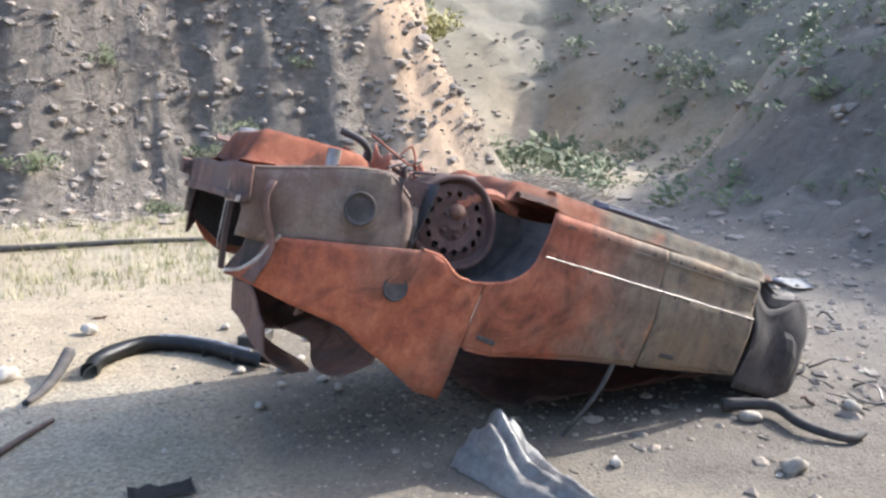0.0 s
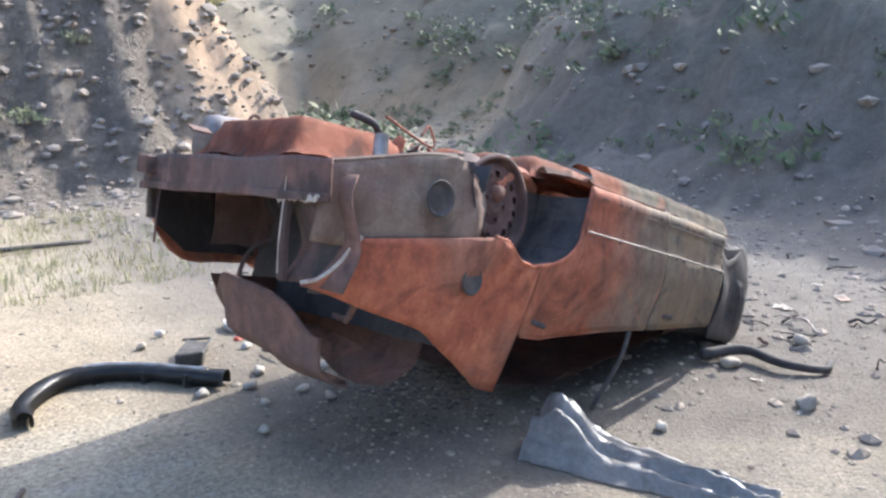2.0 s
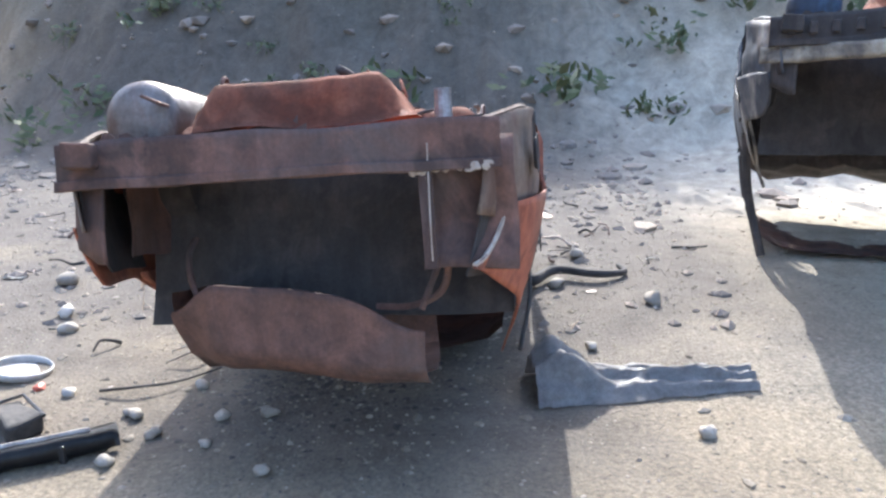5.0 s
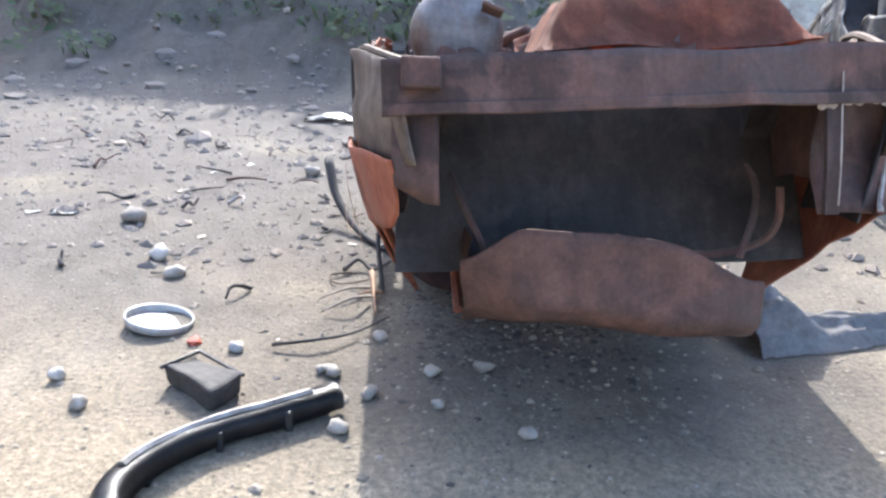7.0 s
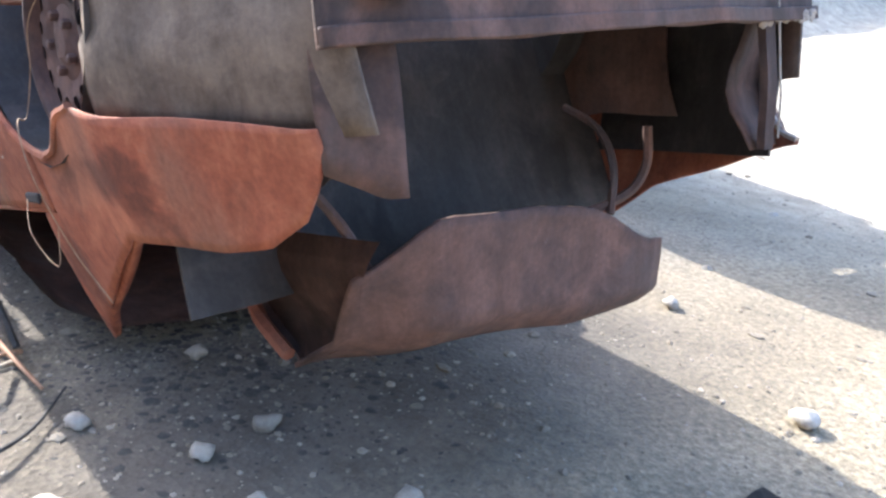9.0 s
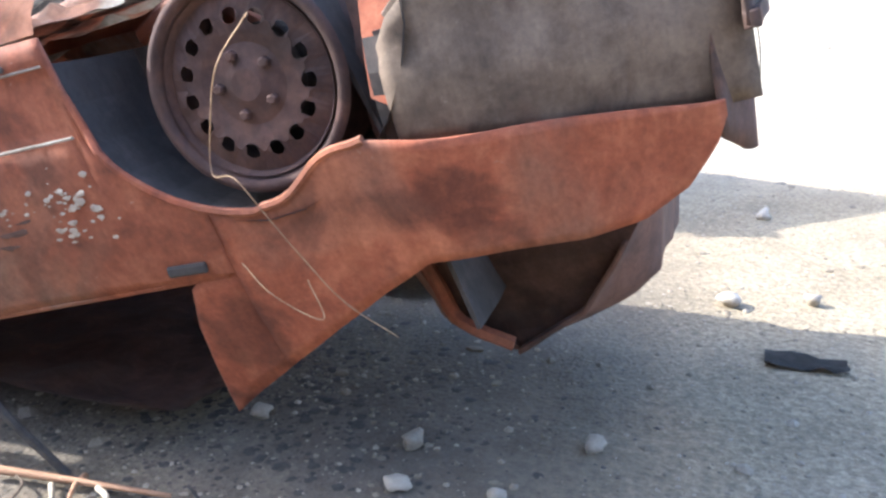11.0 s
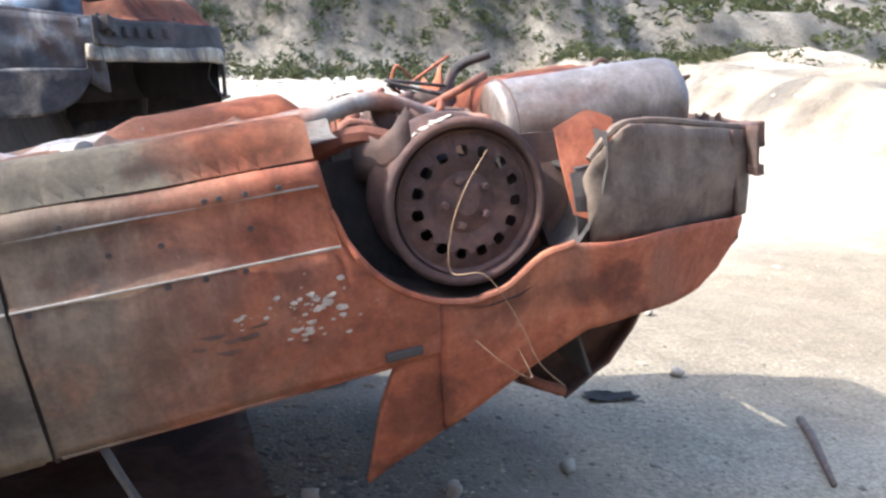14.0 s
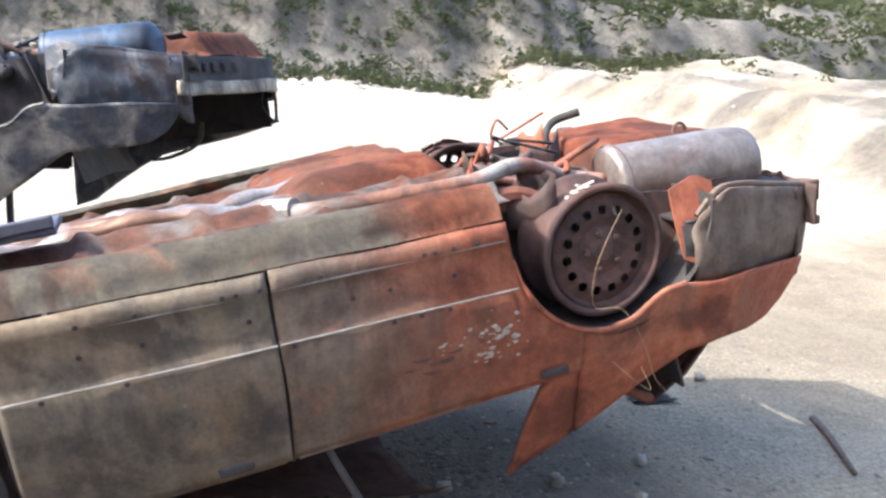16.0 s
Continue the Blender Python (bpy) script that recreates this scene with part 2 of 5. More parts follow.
def ground_mat():
    m, nt, b = mat_base("gravel_ground", 0.97)
    v = obj_vec(nt)
    big = noise_node(nt, v, 0.35, 6, 0.6, 0.5)
    mid = noise_node(nt, v, 2.3, 8, 0.65, 0.3)
    fine = noise_node(nt, v, 38, 6, 0.75)
    vor = nt.nodes.new("ShaderNodeTexVoronoi")
    vor.inputs["Scale"].default_value = 55
    nt.links.new(v, vor.inputs["Vector"])
    col = ramp(nt, big, [(0.35, (0.26, 0.215, 0.15)), (0.5, (0.305, 0.26, 0.185)), (0.65, (0.33, 0.295, 0.23))])
    tint = ramp(nt, mid, [(0.3, (0.72, 0.7, 0.68)), (0.55, (1, 0.98, 0.95)), (0.75, (1.12, 1.1, 1.06))])
    col = mix(nt, 0.9, col, tint, "MULTIPLY")
    col = mix(nt, 0.85, col, ramp(nt, fine, [(0.32, (0.42, 0.4, 0.38)), (0.66, (1.3, 1.28, 1.25))]), "MULTIPLY")
    col = mix(nt, 0.5, col, ramp(nt, vor.outputs["Color"], [(0.2, (0.7, 0.68, 0.64)), (0.8, (1.2, 1.18, 1.15))]), "MULTIPLY")
    # attribute "ash": burnt, littered soil; "scrub": dark grown slopes; "ochre": orange weathered rock; "white": bare pale marl
    for att, tone, amount in (("ash", (0.085, 0.074, 0.064), 0.9), ("ochre", (0.36, 0.24, 0.15), 0.7), ("rocky", (0.25, 0.215, 0.18), 0.92), ("scrub", (0.085, 0.085, 0.065), 0.9), ("white", (0.43, 0.39, 0.315), 0.8)):
        a = nt.nodes.new("ShaderNodeAttribute")
        a.attribute_name = att
        mul = nt.nodes.new("ShaderNodeMath")
        mul.operation = "MULTIPLY"
        mul.inputs[1].default_value = amount
        nt.links.new(a.outputs["Fac"], mul.inputs[0])
        br = ramp(nt, noise_node(nt, v, 5.0, 8, 0.7, 0.4), [(0.25, (0.45, 0.45, 0.45)), (0.7, (1.4, 1.38, 1.35))])
        col = mix(nt, mul.outputs[0], col, mix(nt, 1.0, tone, br, "MULTIPLY"))
    nt.links.new(col, b.inputs["Base Color"])
    h = mix(nt, 0.5, fine, vor.outputs["Distance"])
    bump(nt, b, h, 0.7, 0.014)
    b2 = nt.nodes.new("ShaderNodeBump")
    ra = nt.nodes.new("ShaderNodeAttribute")
    ra.attribute_name = "rocky"
    crag = nt.nodes.new("ShaderNodeMath")
    crag.operation = "MULTIPLY"
    nt.links.new(ra.outputs["Fac"], crag.inputs[0])
    nt.links.new(noise_node(nt, v, 4.5, 10, 0.75, 0.6), crag.inputs[1])
    nt.links.new(crag.outputs[0], b2.inputs["Height"])
    b2.inputs["Strength"].default_value = 1.0
    b2.inputs["Distance"].default_value = 0.35
    first = b.inputs["Normal"].links[0].from_node
    nt.links.new(first.outputs[0], b2.inputs["Normal"])
    nt.links.new(b2.outputs[0], b.inputs["Normal"])
    return m


GROUND = ground_mat()


# ---- builders ----
def part(name, bm, material, parent=None, label="", smooth=False):
    me = bpy.data.meshes.new(name)
    bmesh.ops.recalc_face_normals(bm, faces=bm.faces[:])
    bm.to_mesh(me)
    bm.free()
    me.materials.append(material)
    if smooth:
        me.polygons.foreach_set("use_smooth", [True] * len(me.polygons))
    ob = new(name, me)
    ob.parent = parent
    if label:
        ob["label"] = label
    return ob


def thing(name, m, label, category, group="", kind=""):
    ob = new(name)
    ob.empty_display_size = 0.1
    ob.matrix_world = m
    return tagged(ob, label, category, group, kind)


def dent(p, amount, scale=3.0, seed=0.0):
    n = noise.noise_vector(Vector(p) * scale + Vector((seed, seed * 1.7, seed * 0.6)))
    return Vector(p) + n * amount


def lerp_table(rows, u):
    if u <= rows[0][0]:
        return rows[0][1]
    for (a, va), (b, vb) in zip(rows, rows[1:]):
        if u <= b:
            return va + (vb - va) * (u - a) / (b - a)
    return rows[-1][1]


def spread(a, b, n):
    return [a + (b - a) * i / (n - 1) for i in range(n)]


def sheet(us, bottom, top, place, rows, thick=0.006, crumple=0.004, seed=0.0):
    """A panel of columns us, from bottom(u) to top(u), set in space by place(u, w)."""
    bm = bmesh.new()
    grid = []
    for u in us:
        b, t = bottom(u), top(u)
        grid.append([bm.verts.new(dent(place(u, b + (t - b) * k / (rows - 1)), crumple, 4.0, seed)) for k in range(rows)])
    for ca, cb in zip(grid, grid[1:]):
        for k in range(rows - 1):
            bm.faces.new((ca[k], cb[k], cb[k + 1], ca[k + 1]))
    bmesh.ops.recalc_face_normals(bm, faces=bm.faces[:])
    bmesh.ops.solidify(bm, geom=bm.faces[:], thickness=thick)
    return bm


def tube(path, radius, sides=8, taper=None):
    """A round bar or pipe along a path, closed at both ends."""
    bm = bmesh.new()
    pts = [Vector(p) for p in path]
    rings = []
    ref = Vector((0.13, 0.29, 0.95))
    for i, p in enumerate(pts):
        d = (pts[min(i + 1, len(pts) - 1)] - pts[max(i - 1, 0)]).normalized()
        a = d.cross(ref)
        if a.length < 1e-3:
            a = d.cross(Vector((1, 0, 0)))
        a.normalize()
        b = d.cross(a)
        r = radius if taper is None else radius * taper[i]
        rings.append([bm.verts.new(p + (a * math.cos(k * math.tau / sides) + b * math.sin(k * math.tau / sides)) * r) for k in range(sides)])
    for ra, rb in zip(rings, rings[1:]):
        for k in range(sides):
            bm.faces.new((ra[k], ra[(k + 1) % sides], rb[(k + 1) % sides], rb[k]))
    bm.faces.new(rings[0])
    bm.faces.new(rings[-1])
    return bm


def curve_pts(pts, n=6):
    """A smooth line through pts (Catmull-Rom)."""
    p = [Vector(q) for q in pts]
    p = [p[0] * 2 - p[1]] + p + [p[-1] * 2 - p[-2]]
    out = []
    for i in range(1, len(p) - 2):
        for k in range(n):
            t = k / n
            a, b, c, d = p[i - 1], p[i], p[i + 1], p[i + 2]
            out.append(0.5 * (2 * b + (c - a) * t + (2 * a - 5 * b + 4 * c - d) * t * t + (3 * b - a - 3 * c + d) * t ** 3))
    return out + [p[-2]]


def lathe(profile, axis="y", sides=40, close=False):
    """Rings of (radius, height) turned round an axis."""
    bm = bmesh.new()
    rings = []
    for r, h in profile:
        ring = []
        for k in range(sides):
            c, s = math.cos(k * math.tau / sides) * r, math.sin(k * math.tau / sides) * r
            ring.append(bm.verts.new({"y": (c, h, s), "x": (h, c, s), "z": (c, s, h)}[axis]))
        rings.append(ring)
    for ra, rb in zip(rings, rings[1:]):
        for k in range(sides):
            bm.faces.new((ra[k], ra[(k + 1) % sides], rb[(k + 1) % sides], rb[k]))
    if close:
        bm.faces.new(rings[0])
        bm.faces.new(rings[-1])
    return bm


def box(lo, hi, bevel=0.01, crumple=0.0, cuts=0, seed=0.0):
    bm = bmesh.new()
    bmesh.ops.create_cube(bm, size=1)
    lo, hi = Vector(lo), Vector(hi)
    for v in bm.verts:
        v.co = Vector([lo[i] + (hi[i] - lo[i]) * (v.co[i] + 0.5) for i in range(3)])
    if bevel:
        bmesh.ops.bevel(bm, geom=bm.edges[:], offset=bevel, segments=2, affect="EDGES", profile=0.5)
    if cuts:
        bmesh.ops.subdivide_edges(bm, edges=bm.edges[:], cuts=cuts, use_grid_fill=True)
    if crumple:
        for v in bm.verts:
            v.co = dent(v.co, crumple, 4.0, seed)
    return bm


def merge(*bms):
    out = bmesh.new()
    for b in bms:
        me = bpy.data.meshes.new("tmp")
        b.to_mesh(me)
        b.free()
        out.from_mesh(me)
        bpy.data.meshes.remove(me)
    return out


def shifted(bm, m):
    bmesh.ops.transform(bm, matrix=m, verts=bm.verts[:])
    return bm


def rock_bm(rng, size, flat=0.7, level=1):
    bm = bmesh.new()
    bmesh.ops.create_icosphere(bm, subdivisions=level, radius=size)
    off = Vector([rng.uniform(0, 50) for _ in range(3)])
    for v in bm.verts:
        n = noise.noise(v.co / size * 1.1 + off)
        v.co *= 1 + 0.75 * n
        v.co.x *= 1.15
        v.co.z *= flat
    return bm


# ---- ground ----
def smooth(a, b, x):
    t = min(1.0, max(0.0, (x - a) / (b - a)))
    return t * t * (3 - 2 * t)


def fbm(x, y, z=0.0, octaves=4):
    return noise.fractal(Vector((x, y, z)), 1.0, 2.0, octaves)


def zones(x, y):
    """Height of the ground, and how far it is cliff, far hill, bank."""
    toe = 4.9 + min(6.0, 0.06 * max(0.0, y - 1) ** 2) + 0.5 * fbm(y * 0.3, 3.1)
    east = smooth(0, 4, x - toe) * (0.64 * max(0.0, x - toe))
    east = min(east, 24 + 4 * fbm(x * 0.03, y * 0.03))
    edge = 4.0 + 0.3 * (y - 7.5) + 0.6 * fbm(y * 0.5, 7.7)
    cliff_mask = 1 - smooth(-0.3, 1.6, x - edge)
    d = y - 7.3 - 0.4 * fbm(x * 0.35, 1.3) + 0.06 * max(0, -x)
    cliff = cliff_mask * (4.6 * smooth(0, 4.2, d) + 0.3 * max(0.0, d - 3))
    north = 0.42 * max(0.0, y - 15) * smooth(15, 22, y)
    north = min(north, 20)
    bank = smooth(0, 2.8, -9.6 - x + 0.5 * fbm(y * 0.25, 5.0) + 0.12 * min(0, y + 8)) * (1.7 + 0.5 * fbm(x * 0.2, y * 0.2))
    west = 0.14 * max(0.0, -x - 24) * smooth(-24, -34, x)
    wall = -y - 27 - 2.5 * fbm(x * 0.08, 2.0) + 0.25 * min(0.0, x + 4)
    south = 4.2 * smooth(0, 4, wall) + 0.3 * max(0.0, wall - 3) + 0.02 * max(0.0, -y - 6)
    south = min(south, 15)
    h = max(east, north) + cliff + bank + west + south
    r = math.hypot(x, y)
    far = smooth(5, 14, r)
    h += 0.018 * fbm(x * 0.9, y * 0.9, 2.0) * (1 - far) + far * (0.10 * fbm(x * 0.4, y * 0.4) + smooth(12, 40, r) * 0.9 * fbm(x * 0.09, y * 0.09))
    h += 0.095 * max(0.0, -0.8 * y - 0.6 * x - 5.0) * smooth(60, 30, r)
    rough_slope = max(smooth(0, 1.5, wall), cliff_mask * smooth(0.1, 0.9, d), smooth(0, 3, x - toe))
    h += rough_slope * 0.34 * fbm(x * 1.3, y * 1.3, 4.0, 6)
    return h, max(cliff_mask * smooth(-0.6, 0.5, d), smooth(-0.3, 1.0, wall)), bank, smooth(0.5, 3, max(east, south, north, west))


def height(x, y):
    return zones(x, y)[0]


def axis_steps(n, reach):
    k = 7.2
    return [reach * math.sinh(k * (2 * i / (n - 1) - 1)) / math.sinh(k) for i in range(n)]


def build_ground():
    n = 440
    xs = axis_steps(n, 420)
    verts, ash, scrub, ochre, rocky, white = [], [], [], [], [], []
    for y in xs:
        for x in xs:
            h, cl, bank, hill = zones(x, y)
            verts.append((x, y, h))
            litter = smooth(2.6, 0.6, abs(y - 0.1 * x) - 0.1) * smooth(-1.3, -0.3, x) * smooth(4.5, 2.0, x)
            trail = smooth(-1.2, 0.5, x - 0.2 * abs(y - 1)) * smooth(-3.2, -1.8, y) * smooth(9, 6, y)
            n1 = 0.5 + 0.5 * fbm(x * 0.8, y * 0.8, 9.0)
            ash.append(min(1.0, max(0.9 * litter * smooth(0.1, 0.9, n1 + 0.25), 0.95 * trail * smooth(-0.3, 0.4, n1))))
            scrub.append(hill * (0.55 + 0.4 * smooth(-0.2, 0.3, fbm(x * 0.12, y * 0.12, 1.0))))
            och = cl * (y > 0) * smooth(2.6, 3.8, x) * smooth(0.9, 0.0, abs(x - 3.9 - 0.3 * (y - 7.5)) - 0.7)
            ochre.append(och)
            rocky.append(max(cl * (1 - och), 0.75 * min(1.0, bank) * smooth(-0.15, 0.3, fbm(x * 0.3 + 0.4 * y, y * 0.9, 6.0))))
            white.append(max(0.7 * min(1.0, bank) * smooth(-0.05, 0.35, fbm(x * 0.6, y * 0.25, 3.0)), smooth(-2.3, -4.4, y - 0.3 * x) * (1 - hill) * (1 - min(1.0, bank)) * 0.9))
    faces = [(j * n + i, j * n + i + 1, (j + 1) * n + i + 1, (j + 1) * n + i) for j in range(n - 1) for i in range(n - 1)]
    me = bpy.data.meshes.new("ground")
    me.from_pydata(verts, [], faces)
    for nm, vals in (("ash", ash), ("scrub", scrub), ("ochre", ochre), ("rocky", rocky), ("white", white)):
        me.attributes.new(nm, "FLOAT", "POINT").data.foreach_set("value", vals)
    me.polygons.foreach_set("use_smooth", [True] * len(me.polygons))
    me.materials.append(GROUND)
    return tagged(new("ground", me), "dusty pale gravel ground rising into quarry slopes", "ground", kind="structure")


build_ground()


# ---- the overturned cars: built belly up, u to the nose, v across, w up, from the middle of the rear axle ----
ARCH_R, ARCH_W = 0.372, 0.10
NOSE = 1.78


def arch_low(u, centre=0.0):
    d = ARCH_R ** 2 - (u - centre) ** 2
    if -0.3 < u < 0.02:
        # the dented rear edge of the arch runs straight up from a sharp low point
        return ARCH_W - ARCH_R + (0.02 - u) * 0.42 + 0.012 * math.sin(u * 30)
    return ARCH_W - math.sqrt(d) if d > 0 else 9.0


def side_v(u, w):
    """Half width of the body at (u, w)."""
    v = 0.845
    v -= 0.33 * max(0.0, -0.35 - u) ** 1.5
    v -= 0.05 * max(0.0, u - 1.2)
    if w > 0.1:
        v -= 0.30 * (w - 0.1)
    elif w > -0.05:
        v -= 0.014
    else:
        v -= 0.34 * max(0.0, -0.12 - w) ** 1.35
    return v


def side_pt(side, inset=0.0):
    return lambda u, w: (u, side * (side_v(u, w) - inset), w)


def build_wheel(parent, m, side, mats):
    rim_mat, disc_mat = mats
    r = 0.222
    wheel = part("wheel", shifted(lathe([(r, 0.0), (r - 0.004, 0.012), (r - 0.022, 0.014), (r - 0.026, 0.0), (r - 0.045, -0.035), (r - 0.05, -0.10), (r - 0.03, -0.15), (r - 0.004, -0.165), (r + 0.002, -0.178), (r - 0.012, -0.18),
                                         (r - 0.036, -0.152), (r - 0.056, -0.10), (r - 0.052, -0.035), (r - 0.034, 0.0)], "y", 56), m), rim_mat, parent, "rust-scaled steel rim without tyre")
    wheel.data.polygons.foreach_set("use_smooth", [True] * len(wheel.data.polygons))
    # disc with a ring of round vent holes
    bm = bmesh.new()
    holes, per = 15, 6
    sides = holes * per
    radii = [(0.032, 0.004), (0.05, -0.004), (0.082, -0.012), (0.105, -0.004), (0.118, 0.0), (0.152, -0.004), (0.19, -0.022)]
    rings = []
    for ri, (rr, h) in enumerate(radii):
        ring = []
        for k in range(sides):
            a = k * math.tau / sides
            q = rr
            phase = (k % per) - (per - 1) / 2
            if ri in (4, 5):
                bow = math.sqrt(max(0.0, 1 - (phase / 2.0) ** 2)) if abs(phase) < 2 else 0.0
                q = 0.135 + (0.016 * bow if ri == 5 else -0.016 * bow)
            ring.append(bm.verts.new((math.cos(a) * q, h, math.sin(a) * q)))
        rings.append(ring)
    for i, (ra, rb) in enumerate(zip(rings, rings[1:])):
        for k in range(sides):
            k2 = (k + 1) % sides
            if i == 4 and abs((k % per) - (per - 1) / 2 + 0.5) < 2.0 and (k % per) < per - 1:
                continue
            try:
                bm.faces.new((ra[k], ra[k2], rb[k2], rb[k]))
            except ValueError:
                pass
    bm.faces.new(rings[0])
    bmesh.ops.remove_doubles(bm, verts=bm.verts[:], dist=0.0003)
    disc = part("wheel_disc", shifted(bm, m), disc_mat, wheel, "dark rusted steel disc with round holes")
    drum = part("brake_drum", shifted(lathe([(0.03, -0.05), (0.11, -0.05), (0.115, -0.06), (0.115, -0.13), (0.03, -0.14)], "y", 28, True), m), SOOT, parent)
    for k in range(5):
        a = k * math.tau / 5 + 0.3
        part("wheel_bolt", shifted(lathe([(0.012, 0.0), (0.012, 0.014), (0.008, 0.018)], "y", 6, True), m @ Matrix.Translation((0.062 * math.cos(a), -0.006, 0.062 * math.sin(a)))), disc_mat, wheel)
    rr = random.Random(3)
    for k in range(9):
        a = math.pi / 2 + rr.gauss(0, 0.14)
        part("residue_fleck", shifted(rock_bm(rr, rr.uniform(0.006, 0.014), 0.4), m @ Matrix.Translation((r * math.cos(a), rr.uniform(-0.05, 0.0), r * math.sin(a)))), WHITE_ASH, wheel, "white flaked residue")
    return wheel


def build_car(name, m, label, pal, roof_z, pillars=False, skew=False, wheels=True):
    car = thing(name, m, label, "car", "burnt cars")
    inv = m.inverted()
    for side in (-1, 1):
        # upper rear flank, where the bumper cover sat
        crease = [(-1.0, -0.24), (-0.88, -0.24), (-0.21, -0.165)]
        us = spread(-0.985, -0.31, 22)
        top = [(-1.0, 0.0), (-0.9, 0.02), (-0.62, 0.085), (-0.45, 0.11), (-0.33, 0.02), (-0.27, -0.1), (-0.21, -0.16)]
        flank = part("rear_flank", sheet(us, lambda u: lerp_table(crease, u) - 0.03, lambda u: min(lerp_table(top, u), arch_low(u) if u > -0.3 else 9), side_pt(side, 0.03), 9, 0.008, 0.012, side), pal["flank"], car, "scorched grey flank behind the wheel", True)
        part("flank_lip", tube(curve_pts([(u, side * (side_v(u, lerp_table(top, u)) - 0.045), lerp_table(top, u) + 0.002) for u in spread(-0.98, -0.34, 8)], 3), 0.011, 6), pal["flank"], flank)
        if side < 0:
            # uncut flank: a black disc paints the shade of its round opening
            part("flank_hole", shifted(lathe([(0.001, -0.012), (0.05, -0.012), (0.06, 0.0), (0.066, 0.004), (0.07, 0.0)], "y", 24), Matrix.Translation((-0.55, -side_v(-0.55, -0.06) + 0.005, -0.06)) @ Matrix.Rotation(-0.06, 4, "Z") @ Matrix.Scale(-1, 4, (0, 1, 0))), SOOT, flank, "dark disc standing for the shade in a round opening")
        # torn flap of the inner arch
        if side > 0:
            part("torn_arch_flap", sheet(spread(-0.45, -0.27, 8), lambda u: -0.13 + 0.5 * abs(u + 0.33), lambda u: 0.15 - 0.5 * max(0, -0.38 - u) - 0.25 * max(0, u + 0.38), lambda u, w: (u, side * (0.795 - 0.06 * (w + 0.1) / 0.2), w), 7, 0.006, 0.012, 3 + side), pal["body"], flank, "curled torn rusty flap")
        # rear quarter below the crease, with the wheel arch
        us = spread(-0.985, 0.09, 50) if side < 0 else spread(-0.915, 0.13, 50)
        # on the near side the lamp opening scoops out the rear edge
        scoop = [(-0.985, -0.415), (-0.93, -0.395), (-0.88, -0.34), (-0.845, -0.27), (-0.82, -0.23)] if side < 0 else [(-1.0, 9.0), (0.0, 9.0)]
        low = [(-0.985, -0.43), (-0.95, -0.435), (-0.707, -0.50), (-0.486, -0.56), (-0.3, -0.665), (-0.045, -0.81), (0.095, -0.83)] if side < 0 else [(-0.92, -0.26), (-0.89, -0.33), (-0.83, -0.40), (-0.74, -0.445), (-0.62, -0.455), (-0.3, -0.44), (-0.12, -0.53), (0.13, -0.66)]
        quarter = part("quarter_panel", sheet(us, lambda u: lerp_table(low, u), lambda u: min(lerp_table(crease, u) - 0.004, arch_low(u), lerp_table(scoop, u) if u < -0.8 else 9.0), side_pt(side), 13, 0.008, 0.009, 5 + side), pal["body"], car, "rust-orange quarter panel with a dented wheel arch", True)
        part("arch_lip", tube([(u, side * (side_v(u, arch_low(u)) - 0.004), arch_low(u)) for u in spread(-0.25, 0.366, 28)], 0.009, 6), pal["body"], quarter)
        if side < 0:
            part("lamp_edge", tube(curve_pts([(u, -(side_v(u, w) - 0.004), w) for u, w in scoop], 4), 0.008, 6), pal["flake"], quarter, "pale flaked rim of the lamp opening")
        # dark disc on the quarter, painted shade of a round cap hole
        part("filler_hole", shifted(lathe([(0.001, 0.006), (0.045, 0.006), (0.052, 0.012), (0.058, 0.006)], "y", 24), Matrix.Translation((-0.32, side * side_v(-0.32, -0.35) + (0.0 if side > 0 else -0.002), -0.35)) @ Matrix.Scale(side, 4, (0, 1, 0))), SOOT, quarter, "dark disc standing for the shade in a round opening") if side < 0 else None
        # rear roof pillar sweeping forward to the ground
        pl = [(-0.3, -0.44), (0.02, -0.60), (0.36, -0.80)]
        pu = [(-0.3, -0.43), (0.13, -0.40), (0.25, -0.41), (0.3, -0.55), (0.36, -0.79)]
        if side > 0:
            part("rear_pillar", sheet(spread(-0.28, 0.36, 20), lambda u: lerp_table(pl, u), lambda u: lerp_table(pu, u) + 0.002, lambda u, w: (u, side * (side_v(u, w) - 0.01 + 0.0 * w), w), 8, 0.02, 0.012, 9 + side), pal["body"], car, "", True)
        # doors
        belt = (lambda u: lerp_table([(0.1, -0.565), (0.75, -0.47), (1.78, -0.36)], u)) if side < 0 else (lambda u: -0.40 - 0.03 * (u - 0.13))
        for nm, a, b, mt, arch in (("rear_door", 0.135 if side > 0 else 0.098, 1.079, pal["door"], True), ("front_door", 1.087, NOSE, pal["door2"], False)):
            us = spread(a, b, 40)
            door = part(nm, sheet(us, lambda u: belt(u), lambda u: min(0.155, arch_low(u)) if arch else 0.155, side_pt(side, 0.0), 26, 0.01, 0.006, 12 + side + a), mt, car, "", True)
            for w in (0.1, -0.05):
                lo = a if not arch else max(a, 0.387 if w > 0 else 0.36)
                part("trim_strip", tube([(u, side * (side_v(u, w - 0.001) + 0.004), w) for u in spread(lo, b, 16)], 0.0034, 6), pal["trim"], door, "heat-bleached metal strip")
